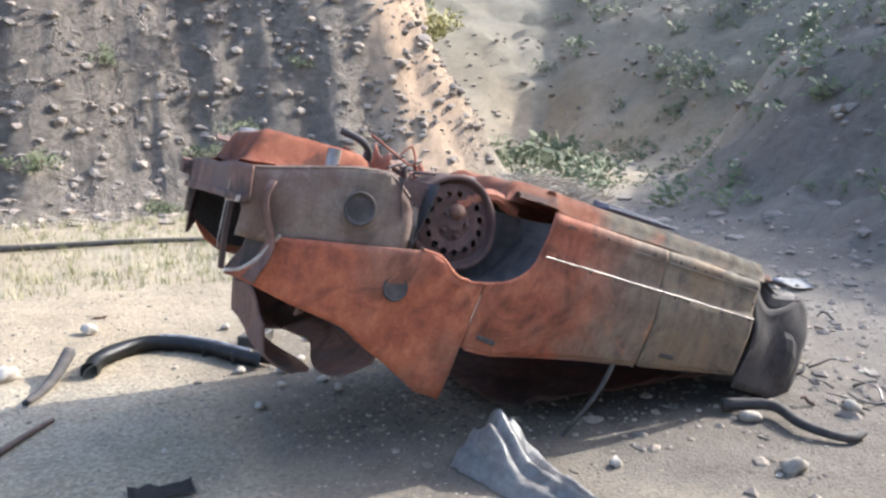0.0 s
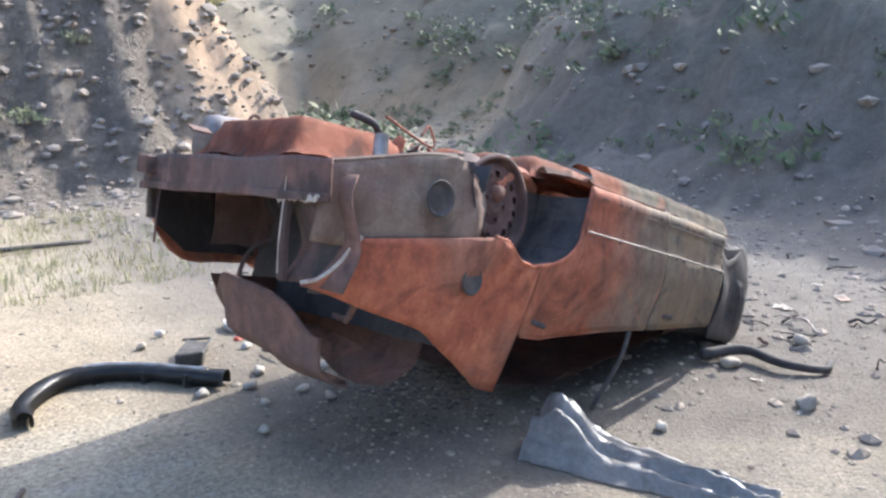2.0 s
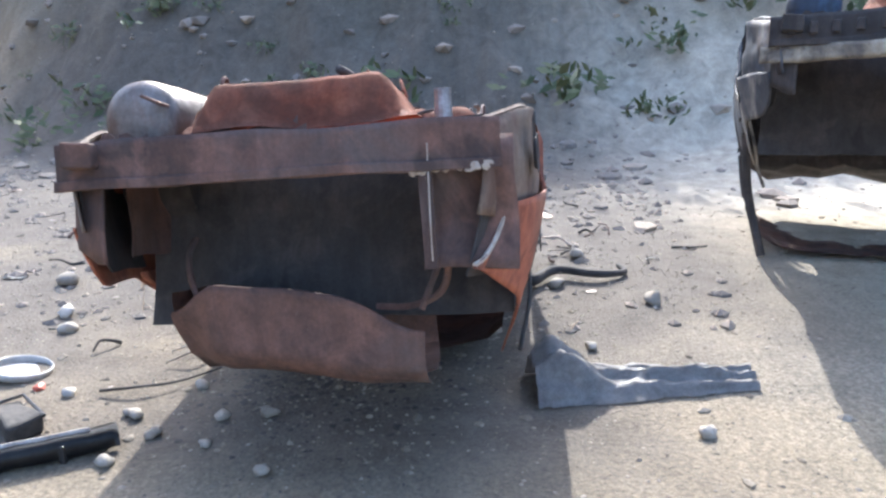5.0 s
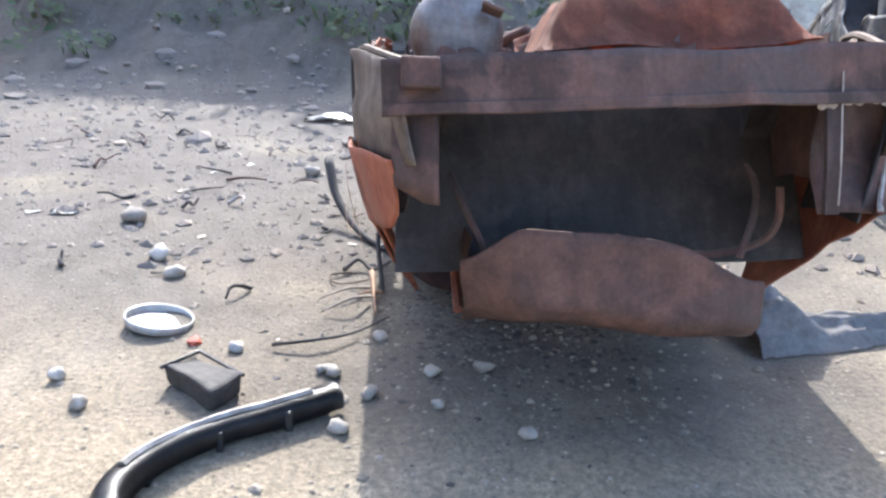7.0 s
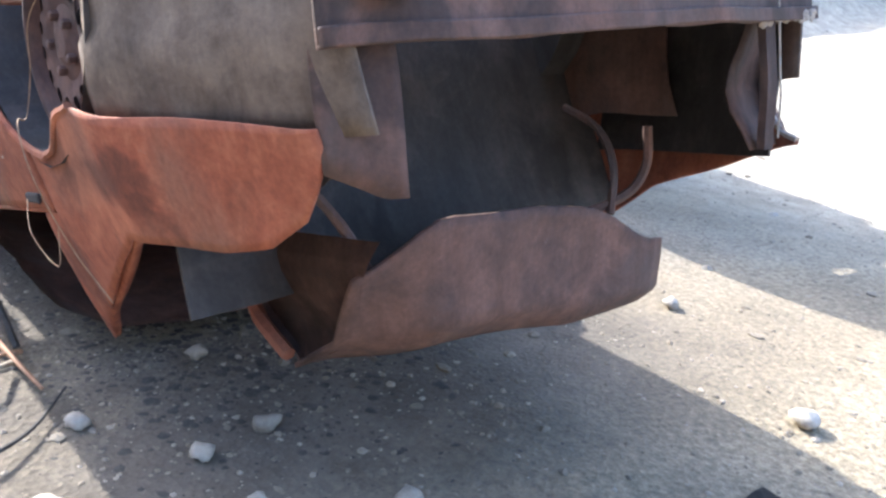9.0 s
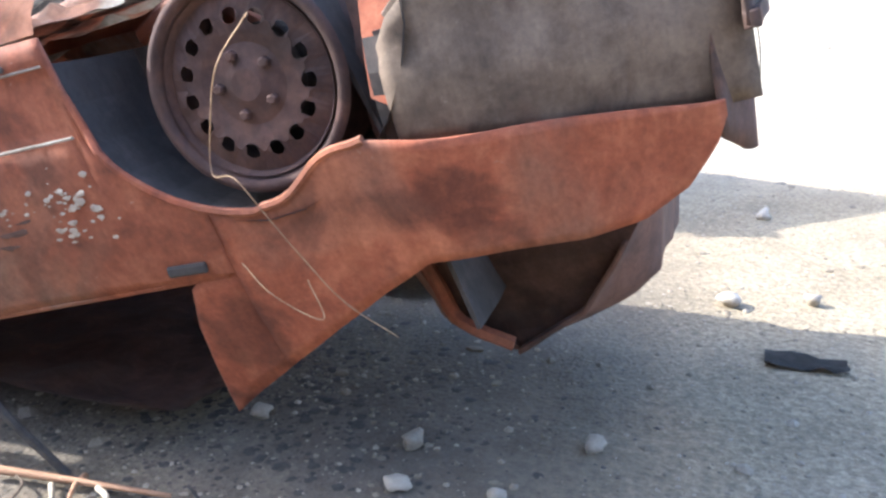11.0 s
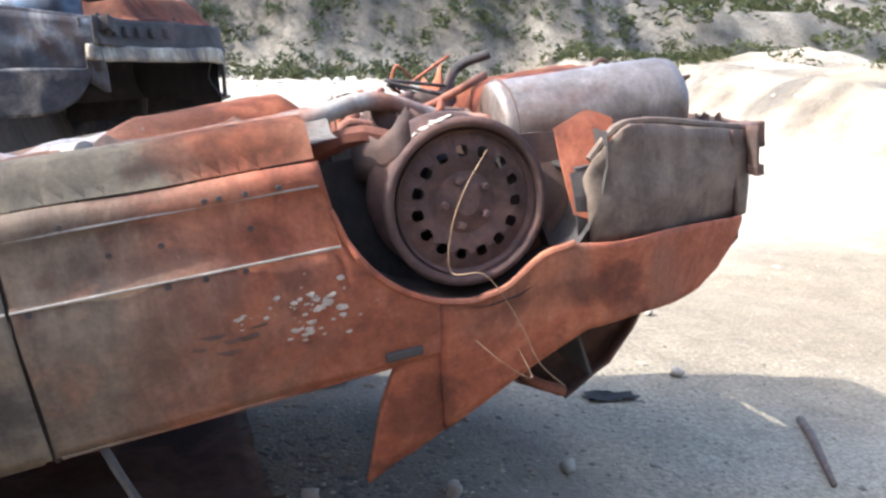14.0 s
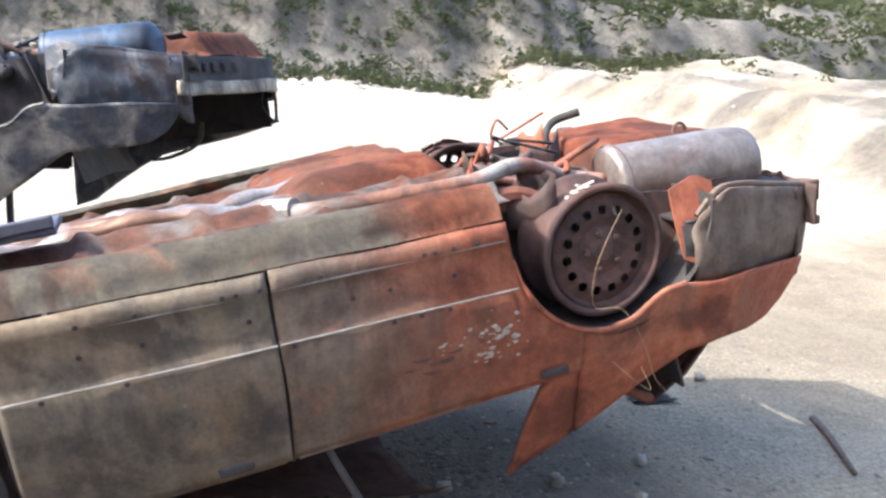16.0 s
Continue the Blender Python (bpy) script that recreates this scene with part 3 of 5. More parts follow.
            if arch and side > 0 and pal["door"] is RUST_DOOR:
                rr = random.Random(8)
                for k in range(64):
                    fu, fw = 0.44 + rr.gauss(0, 0.04), -0.2 + rr.gauss(0, 0.04)
                    if k > 52:
                        fu, fw = 0.6 + rr.gauss(0, 0.05), -0.17 + rr.gauss(0, 0.02)
                    sz = 0.002 + 0.008 * rr.random() ** 2
                    part("residue_fleck", shifted(rock_bm(rr, sz, 0.9), Matrix.Translation((fu, side_v(fu, fw) + 0.0005, fw)) @ Matrix.Diagonal((1.3, 0.15, 1, 1))), WHITE_ASH, door, "white flaked residue")
                for fu, fw, sz in ((0.62, -0.22, 0.028), (0.68, -0.2, 0.02), (0.65, -0.25, 0.02), (0.58, -0.2, 0.014), (0.72, -0.23, 0.012), (0.6, -0.26, 0.012)):
                    part("scorch_blister", shifted(rock_bm(rr, sz, 0.5, 2), Matrix.Translation((fu, side_v(fu, fw), fw)) @ Matrix.Diagonal((1.4, 0.06, 1, 1))), RUST_DARK, door, "dark blistered patch")
            hu = a + 0.1 if arch else a + 0.16
            # black plate on the door skin, painted shade of the handle recess
            part("handle_hole", shifted(box((-0.05, -0.006, -0.013), (0.05, 0.006, 0.013), 0.006), Matrix.Translation((hu, side * (side_v(hu, belt(hu) + 0.06) + 0.001), belt(hu) + (0.06 if side < 0 else 0.03)))), SOOT, door, "dark plate standing for the shade in an empty handle recess")
            part("belt_edge", tube([(u, side * (side_v(u, belt(u)) - 0.012), belt(u)) for u in spread(a + 0.02, b - 0.01, 14)], 0.012, 6), mt, door)
            part("door_gap", sheet(spread(b - 0.002, b + 0.009, 2), lambda u: belt(u) - 0.02, lambda u: 0.15, side_pt(side, 0.016), 8, 0.004, 0.0), SOOT, door)
        # sill along the belly edge
        sill = [(0.0, 0.16), (0.012, 0.2), (0.05, 0.245), (0.1, 0.255), (0.13, 0.24)]
        bm = bmesh.new()
        grid = [[bm.verts.new(dent((u, side * (0.826 - 0.05 * max(0, u - 1.2) - i_), w_), 0.006, 3.5, side)) for i_, w_ in sill] for u in spread(0.385, NOSE + 0.05, 36)]
        for ca, cb in zip(grid, grid[1:]):
            for k in range(len(sill) - 1):
                bm.faces.new((ca[k], cb[k], cb[k + 1], ca[k + 1]))
        bmesh.ops.solidify(bm, geom=bm.faces[:], thickness=0.008)
        sl = part("sill", bm, pal["sill"], car, "", True)
        for u in spread(0.55, 1.6, 5):
            # flat black discs give the dark inside drain holes; sill stays whole
            part("drain_hole", shifted(lathe([(0.001, 0), (0.009, 0)], "z", 10), Matrix.Translation((u, side * 0.738, 0.2585))), SOOT, sl)
        rv = random.Random(31 + side)
        for k in range(22):
            u = rv.uniform(0.45, NOSE)
            w = rv.choice((0.112, 0.112, -0.062, 0.03))
            # tiny black discs likewise paint the shade in rivet holes
            part("rivet_hole", shifted(lathe([(0.001, 0.0), (0.006, 0.0005), (0.0075, -0.002)], "y", 8), Matrix.Translation((u, side * (side_v(u, w) + 0.006), w)) @ Matrix.Scale(side, 4, (0, 1, 0))), SOOT, sl)
        # crushed front wing and its burnt wheel
        part("front_wing", sheet(spread(NOSE + 0.03, 2.32, 16), lambda u: -0.46 + 0.1 * max(0, u - 2.1), lambda u: 0.16 - 0.12 * abs(math.sin(u * 7)), lambda u, w: (u, side * (0.80 - 0.18 * max(0, u - 1.9) - 0.1 * abs(w + 0.1)), w), 12, 0.01, 0.05, 20 + side), pal["front"], car, "crumpled burnt front wing", True)
        fm = Matrix.Translation((2.02, side * 0.68, -0.06)) @ Matrix.Scale(side, 4, (0, 1, 0))
        fw = shifted(lathe([(0.05, -0.02), (0.16, -0.01), (0.22, 0.0), (0.235, -0.03), (0.235, -0.16), (0.2, -0.19), (0.1, -0.18)], "y", 36), fm)
        for v in fw.verts:
            v.co = dent(v.co, 0.075, 7.0, side)
        part("front_wheel", fw, pal["front"], car, "charred collapsed front wheel")
        # rear wheel
        wm = Matrix.Translation((0.0, side * (0.745 if side > 0 else 0.60), -0.03)) @ Matrix.Scale(side, 4, (0, 1, 0)) @ Matrix.Rotation(0.25, 4, "Y")
        if wheels or side < 0:
            build_wheel(car, wm, side, (pal["rim"], pal["disc"]))
        # inner wheel house
        bm = bmesh.new()
        rows = []
        for k in range(15):
            a = math.pi + math.pi * k / 14
            rows.append([bm.verts.new(dent((0.392 * math.cos(a), side * v, ARCH_W + 0.392 * math.sin(a)), 0.01, 4)) for v in (0.815, 0.68, 0.52)])
        for ra, rb in zip(rows, rows[1:]):
            for k in range(2):
                bm.faces.new((ra[k], rb[k], rb[k + 1], ra[k + 1]))
        bm.faces.new([r[2] for r in rows])
        part("wheel_house", bm, SOOT, car, "sooty inner wheel arch")
        part("inner_wing", sheet(spread(-0.62, -0.2, 8), lambda u: -0.34, lambda u: 0.1, lambda u, w: (u, side * 0.64, w), 6, 0.006, 0.03, side), pal["dark"], car, "bent inner wing panel")
        # rear corner: bare lamp opening on one side, closed corner on the other
        if side < 0:
            for v0, tone in ((0.475, pal["dark"]),):
                post = part("lamp_post", sheet(spread(v0 - 0.02, v0 + 0.02, 4), lambda v: -0.42, lambda v: -0.02, lambda v, w: (-1.0 + 0.1 * max(0, v - 0.5) + 0.1 * max(0, -0.3 - w), side * v, w), 9, 0.02, 0.012, v0), tone, car, "flaking edge of the rear lamp opening")
                part("flaked_edge", tube([(-1.012 + 0.1 * max(0, v0 - 0.5) + 0.1 * max(0, -0.3 - w), side * (v0 + 0.012), w + 0.004 * math.sin(w * 60)) for w in spread(-0.4, -0.05, 12)], 0.0025, 5), pal["flake"], post, "pale flaked edge")
            part("lamp_recess", sheet(spread(0.46, 0.74, 9), lambda v: -0.43, lambda v: -0.03, lambda v, w: (-0.93 + 0.22 * max(0, v - 0.5) + 0.03 * math.sin(w * 17), side * v, w), 9, 0.006, 0.02), pal["dark"], car, "scorched brown lamp housing", True)
            fl = random.Random(41)
            for k in range(16):
                part("paint_flake", shifted(rock_bm(fl, fl.uniform(0.006, 0.016), 0.8), Matrix.Translation((-1.0, -fl.uniform(0.42, 0.7), -0.125 + fl.gauss(0, 0.008))) @ Matrix.Diagonal((0.4, 1.2, 1, 1))), pal["flake"], car, "pale flaked paint")
        else:
            part("corner_panel", sheet(spread(0.56, 0.685, 9), lambda v: -0.36 + 0.5 * max(0, v - 0.6), lambda v: 0.01, lambda v, w: (-0.985 + 0.6 * max(0, v - 0.5) ** 1.2, v, w), 9, 0.01, 0.02, 2), pal["dark"], car, "rusted rear corner panel", True)
    # rear panel: belly-side beam, lower beam, open middle
    def across(lo, hi, u0, bow, thick, nm, mt, lab="", crumple=0.015, seed=0.0, vl=0.7):
        return part(nm, sheet(spread(-vl, vl, 30), lambda v: lo(v) if callable(lo) else lo, lambda v: hi(v) if callable(hi) else hi, lambda v, w: (u0 + bow * v * v, v, w), 8, thick, crumple, seed), mt, car, lab, True)
    across(lambda v: -0.13, lambda v: 0.02, -1.02, 0.07, 0.012, "rear_beam", pal["dark"], "rusted rear beam", 0.015, 1)
    across(-0.13, -0.10, -1.03, 0.07, 0.03, "rear_beam_lip", pal["dark"], "", 0.008, 2)
    for sd in (-1, 1):
        part("boot_lining", sheet(spread(-0.93, -0.28, 12), lambda u: -0.45 if sd < 0 else -0.40 + 0.6 * max(0, -0.75 - u), lambda u: 0.0, lambda u, w: (u, sd * (side_v(u, w) - 0.045), w), 7, 0.006, 0.012, sd), SOOT, car, "sooty inner skin of the boot")
    part("boot_floor", sheet(spread(-0.97, -0.3, 10), lambda u: 0.05 - side_v(u, 0.0), lambda u: side_v(u, 0.0) - 0.05, lambda u, v: (u, v, 0.012), 10, 0.01, 0.012), SOOT, car, "sooty boot floor")
    part("seat_bulkhead", sheet(spread(-0.7, 0.7, 10), lambda v: -0.62, lambda v: 0.12, lambda v, w: (-0.27 + 0.25 * (w + 0.3), v, w), 6, 0.01, 0.02), SOOT, car)
    # boot lid hanging down to the ground
    lid_out = [(-0.80, -0.33), (-0.775, -0.40), (-0.72, -0.53), (-0.6, -0.63), (-0.44, -0.74)]
    lid_in = [(-0.80, -0.345), (-0.77, -0.31), (-0.687, -0.17), (-0.5, -0.11)]
    lid_box = [(-0.80, -0.36), (-0.775, -0.50), (-0.74, -0.63), (-0.69, -0.70), (-0.44, -0.74)]
    lid_u = lambda v, w: lerp_table(lid_box, w) + (lerp_table(lid_out, w) - lerp_table(lid_box, w)) * smooth(0.28, 0.46, v)
    # it has dropped further at one end
    drop = lambda v: 0.08 * smooth(0.45, -0.4, v)
    if wheels:
        lid = part("boot_lid", sheet(spread(-0.41, 0.48, 24), lambda v: -0.775 + 0.02 * math.sin(9 * v), lambda v: -0.45 - 0.1 * smooth(0.3, 0.48, v) - 0.1 * smooth(-0.1, -0.41, v), lambda v, w: (lid_u(v, w), v, w - drop(v)), 14, 0.012, 0.018, 7), pal["lid"], car, "dented boot lid hanging open", True)
        part("lid_inner_frame", sheet(spread(-0.40, 0.47, 20), lambda v: -0.775 + 0.02 * math.sin(9 * v), lambda v: -0.5, lambda v, w: (lerp_table(lid_in, w), v, w - drop(v)), 10, 0.01, 0.025, 11), pal["dark"], lid)
        bm = bmesh.new()
        rows = [[bm.verts.new((u, 0.45 + 0.02 * math.sin(w * 20), w)) for u in spread(lerp_table(lid_in, w), lerp_table(lid_out, w), 4)] for w in spread(-0.79, -0.48, 8)]
        for ra, rb in zip(rows, rows[1:]):
            for k in range(3):
                bm.faces.new((ra[k], ra[k + 1], rb[k + 1], rb[k]))
        bmesh.ops.solidify(bm, geom=bm.faces[:], thickness=0.006)
        part("lid_end", bm, pal["dark"], lid)
        part("lid_rib", tube(curve_pts([(lerp_table(lid_in, w) - 0.05, 0.485, w) for w in (-0.5, -0.6, -0.69, -0.76)], 4), 0.018, 6), pal["body"], lid)
        for s in (-1, 1):
            part("lid_hinge", tube(curve_pts([(-0.35, 0.5 * s, -0.3), (-0.48, 0.48 * s, -0.36), (-0.56, 0.44 * s, -0.46), (-0.58, 0.39 * s, -0.58)], 4), 0.012, 6), pal["dark"], lid)
    # bent arm under the rear edge
    part("hanging_strap", tube(curve_pts([(-0.64, -0.49, -0.36), (-0.63, -0.49, -0.46), (-0.6, -0.45, -0.53), (-0.54, -0.34, -0.57), (-0.5, -0.22, -0.57)], 5), 0.013, 6), pal["dark"], car, "bent hinge arm")
    # belly: ribbed floor pan with tunnel
    bm = bmesh.new()
    us, vs = spread(0.3, NOSE + 0.3, 70), spread(-0.72, 0.72, 64)

    def belly(u, v):
        w = 0.19
        w -= 0.085 * smooth(0.17, 0.10, abs(v))
        w += 0.035 * smooth(0.06, 0.035, abs(abs(v) - 0.33))
        w += 0.028 * smooth(0.03, 0.015, abs(abs(v) - 0.6))
        w += 0.012 * smooth(0.02, 0.01, abs(v - 0.46)) + 0.012 * smooth(0.02, 0.01, abs(v + 0.2))
        w += 0.02 * smooth(0.03, 0.012, abs((u % 0.34) - 0.17)) * smooth(0.18, 0.24, abs(v))
        w += 0.018 * fbm(u * 2.2, v * 3.0, 4.0) + 0.008 * fbm(u * 9, v * 11, 2.0)
        return w
    grid = [[bm.verts.new((u, v, belly(u, v))) for v in vs] for u in us]
    for ca, cb in zip(grid, grid[1:]):
        for k in range(len(vs) - 1):
            bm.faces.new((ca[k], cb[k], cb[k + 1], ca[k + 1]))
    bmesh.ops.solidify(bm, geom=bm.faces[:], thickness=0.01)
    part("floor_pan", bm, pal["belly"], car, "ribbed rusted floor pan", True)
    # buckled heat shield pipes in the tunnel
    for k, (v0, amp) in enumerate(((0.05, 0.03), (-0.06, 0.025), (0.16, 0.02))):
        path = [(u, v0 + amp * math.sin(u * 6 + k), 0.2 + 0.015 * math.sin(u * 9 + k)) for u in spread(0.75, 1.95, 22)]
        part("tunnel_pipe", tube(path, 0.035, 10, [1 + 0.25 * math.sin(i * 1.7 + k) for i in range(22)]), pal["steel"], car, "buckled grey heat-shield pipe", True)
    # fuel tank pan
    bm = bmesh.new()
    us, vs = spread(0.27, 0.93, 26), spread(-0.58, 0.24, 26)

    def tank(u, v):
        e = min((u - 0.27) / 0.08, (0.93 - u) / 0.16, (v + 0.58) / 0.08, (0.24 - v) / 0.08, 1.0)
        return 0.17 + 0.10 * math.sqrt(max(0.0, e)) + 0.008 * math.sin(v * 22) + 0.012 * fbm(u * 2, v * 2, 1.0)
    grid = [[bm.verts.new((u, v, tank(u, v))) for v in vs] for u in us]
    for ca, cb in zip(grid, grid[1:]):
        for k in range(25):
            bm.faces.new((ca[k], cb[k], cb[k + 1], ca[k + 1]))
    bmesh.ops.solidify(bm, geom=bm.faces[:], thickness=0.008)
    part("fuel_tank", bm, pal["tank"], car, "bulging rust-orange fuel tank", True)
    # spare wheel well
    bm = bmesh.new()
    us, vs = spread(-0.97, -0.3, 26), spread(-0.46, 0.3, 30)

    def well(u, v):
        e = min((u + 0.97) / 0.1, (-0.3 - u) / 0.1, (v + 0.46) / 0.14, (0.3 - v) / 0.12, 1.0)
        return 0.03 + 0.165 * smooth(0, 1, max(0.0, e)) + 0.02 * fbm(u * 4, v * 3, 6.0)
    grid = [[bm.verts.new((u, v, well(u, v))) for v in vs] for u in us]
    for ca, cb in zip(grid, grid[1:]):
        for k in range(29):
            bm.faces.new((ca[k], cb[k], cb[k + 1], ca[k + 1]))
    bmesh.ops.solidify(bm, geom=bm.faces[:], thickness=0.008)
    part("spare_wheel_well", bm, pal["tank"], car, "rust-orange spare wheel well", True)
    # silencer
    sil = [(0.02, 0.0), (0.115, 0.002), (0.132, 0.012), (0.136, 0.03), (0.134, 0.2), (0.136, 0.4), (0.133, 0.56), (0.125, 0.6), (0.09, 0.625), (0.02, 0.632)]
    s_ob = part("silencer", shifted(lathe(sil, "x", 36, True), Matrix.Translation((-0.2, 0.45, 0.105)) @ Matrix.Rotation(radians(176), 4, "Z")), pal["drum"], car, "grey steel silencer drum", True)
    part("silencer_bracket", shifted(box((-0.1, -0.03, -0.006), (0.0, 0.03, 0.006), 0.004, 0.01, 2), Matrix.Translation((-0.84, 0.40, 0.15)) @ Matrix.Rotation(0.4, 4, "X")), pal["dark"], s_ob)
    part("silencer_seam", shifted(lathe([(0.137, -0.006), (0.143, 0), (0.137, 0.006)], "x", 36), Matrix.Translation((-0.235, 0.447, 0.105))), pal["dark"], s_ob)
    # exhaust pipe over the axle
    part("exhaust_pipe", tube(curve_pts([(1.0, 0.28, 0.2), (0.88, 0.4, 0.2), (0.6, 0.5, 0.215), (0.35, 0.54, 0.225), (0.15, 0.48, 0.24), (-0.05, 0.42, 0.16), (-0.2, 0.45, 0.12)], 6), 0.027, 12), pal["belly"], car, "", True)
    part("pipe_collar", tube([(0.97, 0.305, 0.203), (0.9, 0.385, 0.209)], 0.037, 12), TRIM, car, "bright pipe collar")
    # axle beam, arms, springs, struts
    part("axle_beam", tube(curve_pts([(0, -0.62, 0.02), (0.0, -0.3, 0.09), (0, 0.3, 0.09), (0, 0.62, 0.02)], 5), 0.035, 10), pal["dark"], car, "", True)
    for s in (-1, 1):
        part("trailing_arm", tube(curve_pts([(0.36, 0.5 * s, 0.12), (0.2, 0.55 * s, 0.16), (0.0, 0.58 * s, 0.05)], 4), 0.03, 8), pal["body"], car)
        part("damper", tube([(-0.08, 0.52 * s, 0.1), (-0.16, 0.5 * s, -0.2)], 0.028, 10), pal["dark"], car)
        coil = [(-0.1 + 0.055 * math.cos(a * 0.6), 0.4 * s + 0.055 * math.sin(a * 0.6), -0.1 + 0.0045 * a) for a in range(0, 62)]
        part("spring", tube(coil, 0.008, 5), pal["dark"], car)
    rng = random.Random(4)
    for k in range(9):
        a = Vector((rng.uniform(-0.28, 0.28), rng.uniform(-0.35, 0.5), rng.uniform(0.14, 0.24)))
        pts = [a + Vector((rng.uniform(-0.14, 0.14) * j * 0.5, rng.uniform(-0.1, 0.1) * j * 0.5, rng.uniform(-0.05, 0.08))) for j in range(4)]
        part("brake_line", tube(curve_pts(pts, 5), rng.choice([0.006, 0.012, 0.018]), 6), rng.choice([pal["dark"], pal["body"], SOOT]), car, "", True)
    for k in range(5):
        a = Vector((rng.uniform(-0.25, 0.2), rng.uniform(-0.3, 0.45), 0.1))
        part("suspension_bracket", shifted(box((-0.06, -0.035, -0.05), (0.06, 0.035, 0.06), 0.012, 0.03, 1, k), Matrix.Translation(a) @ Matrix.Rotation(rng.uniform(0, 3), 4, "Z")), pal["dark"], car)
    # tow eye
    part("tow_eye", tube([(-0.72 + 0.03 * math.cos(a), 0.22, 0.20 + 0.035 * math.sin(a)) for a in spread(0, math.pi, 10)], 0.008, 6), pal["dark"], car)
    part("tail_bracket", shifted(box((-0.07, -0.05, -0.07), (0.04, 0.05, 0.02), 0.008, 0.02, 2), Matrix.Translation((-0.99, 0.60, 0.0))), pal["dark"], car, "bent bracket at the rear corner")
    part("upright_pipe", tube([(-0.60, -0.50, 0.0), (-0.60, -0.50, 0.17)], 0.03, 14), pal["steel"], car, "short bright pipe stub")
    tb = random.Random(12)
    for k in range(7):
        p0 = Vector((tb.uniform(-0.98, -0.9), tb.uniform(-0.55, 0.6), tb.uniform(0.0, 0.03)))
        part("torn_edge", sheet(spread(0, 0.05 + 0.08 * tb.random(), 4), lambda q: 0.0, lambda q: 0.012 + 0.025 * abs(math.sin(q * 60 + k)), lambda q, w: (p0.x + 0.3 * q, p0.y + q, p0.z + w), 3, 0.004, 0.012, k), pal["dark"], car)
    for k in range(8):
        p0 = Vector((tb.uniform(-0.26, 0.24), tb.uniform(-0.4, 0.6), tb.uniform(0.08, 0.17)))
        aa = tb.uniform(0, math.tau)
        part("bent_plate", sheet(spread(0, 0.16, 5), lambda q: -0.05, lambda q: 0.05 + 0.02 * math.sin(q * 50), lambda q, w: (p0.x + q * math.cos(aa), p0.y + q * math.sin(aa), p0.z + w + 0.6 * q * q * 4), 4, 0.005, 0.03, k), tb.choice([pal["dark"], pal["body"], pal["flank"]]), car, "bent torn suspension plate", True)
    # engine block end and crushed front
    part("engine_bay", box((NOSE + 0.04, -0.72, -0.42), (2.32, 0.72, 0.13), 0.06, 0.09, 7, 3), pal["front"], car, "charred crushed engine bay")
    part("engine_sump", box((NOSE + 0.1, -0.25, 0.05), (2.15, 0.25, 0.22), 0.03, 0.03, 2, 5), pal["dark"], car)
    # flattened roof on the ground and bent pillars
    bm = bmesh.new()
    xs = spread(0.4, 1.72, 22)
    ys = spread(-0.66, 0.66, 20)
    grid = []
    base = m @ Vector((0, 0, 0))
    for u in xs:
        row = []
        for v in ys:
            p = m @ Vector((u, v, 0))
            p.z = height(p.x, p.y) + roof_z + 0.02 + 0.05 * abs(fbm(u * 3, v * 3, 8.0)) + 0.13 * abs(v / 0.66) ** 4
            row.append(bm.verts.new(inv @ p))
        grid.append(row)
    for ca, cb in zip(grid, grid[1:]):
        for k in range(len(ys) - 1):
            bm.faces.new((ca[k], cb[k], cb[k + 1], ca[k + 1]))
    bmesh.ops.solidify(bm, geom=bm.faces[:], thickness=0.01)
    part("roof", bm, RUST_DARK, car, "flattened sooty roof on the ground", True)
    for s in (-1, 1) if pillars else ():
        for u0, u1 in ((0.55, 0.35), (1.05, 1.0), (1.6, 1.3)):
            a = Vector((u0, 0.76 * s, -0.38))
            q = m @ Vector((u1, 0.6 * s, 0))
            q.z = height(q.x, q.y) + roof_z
            b = inv @ q
            if b.z < a.z - 0.05:
                part("roof_pillar", tube(curve_pts([a, (a + b) / 2 + Vector((0.03, 0.03 * s, 0)), b], 4), 0.03, 6), pal["dark"], car)
    # collapsed seat frames inside
    for s in (-1, 1):
        for u in (0.55, 1.2):
            part("seat_frame", tube(curve_pts([(u, 0.2 * s, 0.1), (u + 0.05, 0.22 * s, -0.3), (u + 0.25, 0.3 * s, -0.38), (u + 0.3, 0.5 * s, -0.2), (u, 0.5 * s, 0.1)], 4), 0.012, 6), SOOT, car)
    if not wheels:
        # front crushed back, tail pulled askew; pale scorched bar across the tail
        part("bumper_bar", sheet(spread(-0.72, 0.74, 30), lambda v: -0.21, lambda v: -0.13, lambda v, w: (-1.05 + 0.16 * v * v, v, w), 5, 0.03, 0.02, 3), pal["bar"], car, "tan scorched bumper bar", True)
        for k in range(6):
            # black blocks on the uncut beam, painted shade of its slots
            part("beam_hole", shifted(box((-0.01, -0.018, -0.03), (0.01, 0.018, 0.03), 0.006), Matrix.Translation((-1.035 + 0.07 * (0.1 * k) ** 2, 0.1 + 0.1 * k, -0.05))), SOOT, car)
        for o in car.children_recursive:
            for v in o.data.vertices:
                if v.co.x > 0.38:
                    v.co.x = 0.38 + (v.co.x - 0.38) * 0.8
                    v.co.z -= 0.15 * (v.co.x - 0.38)
                v.co.x -= 0.42 * smooth(0.6, -0.5, v.co.y) * smooth(-0.35, -0.9, v.co.x)
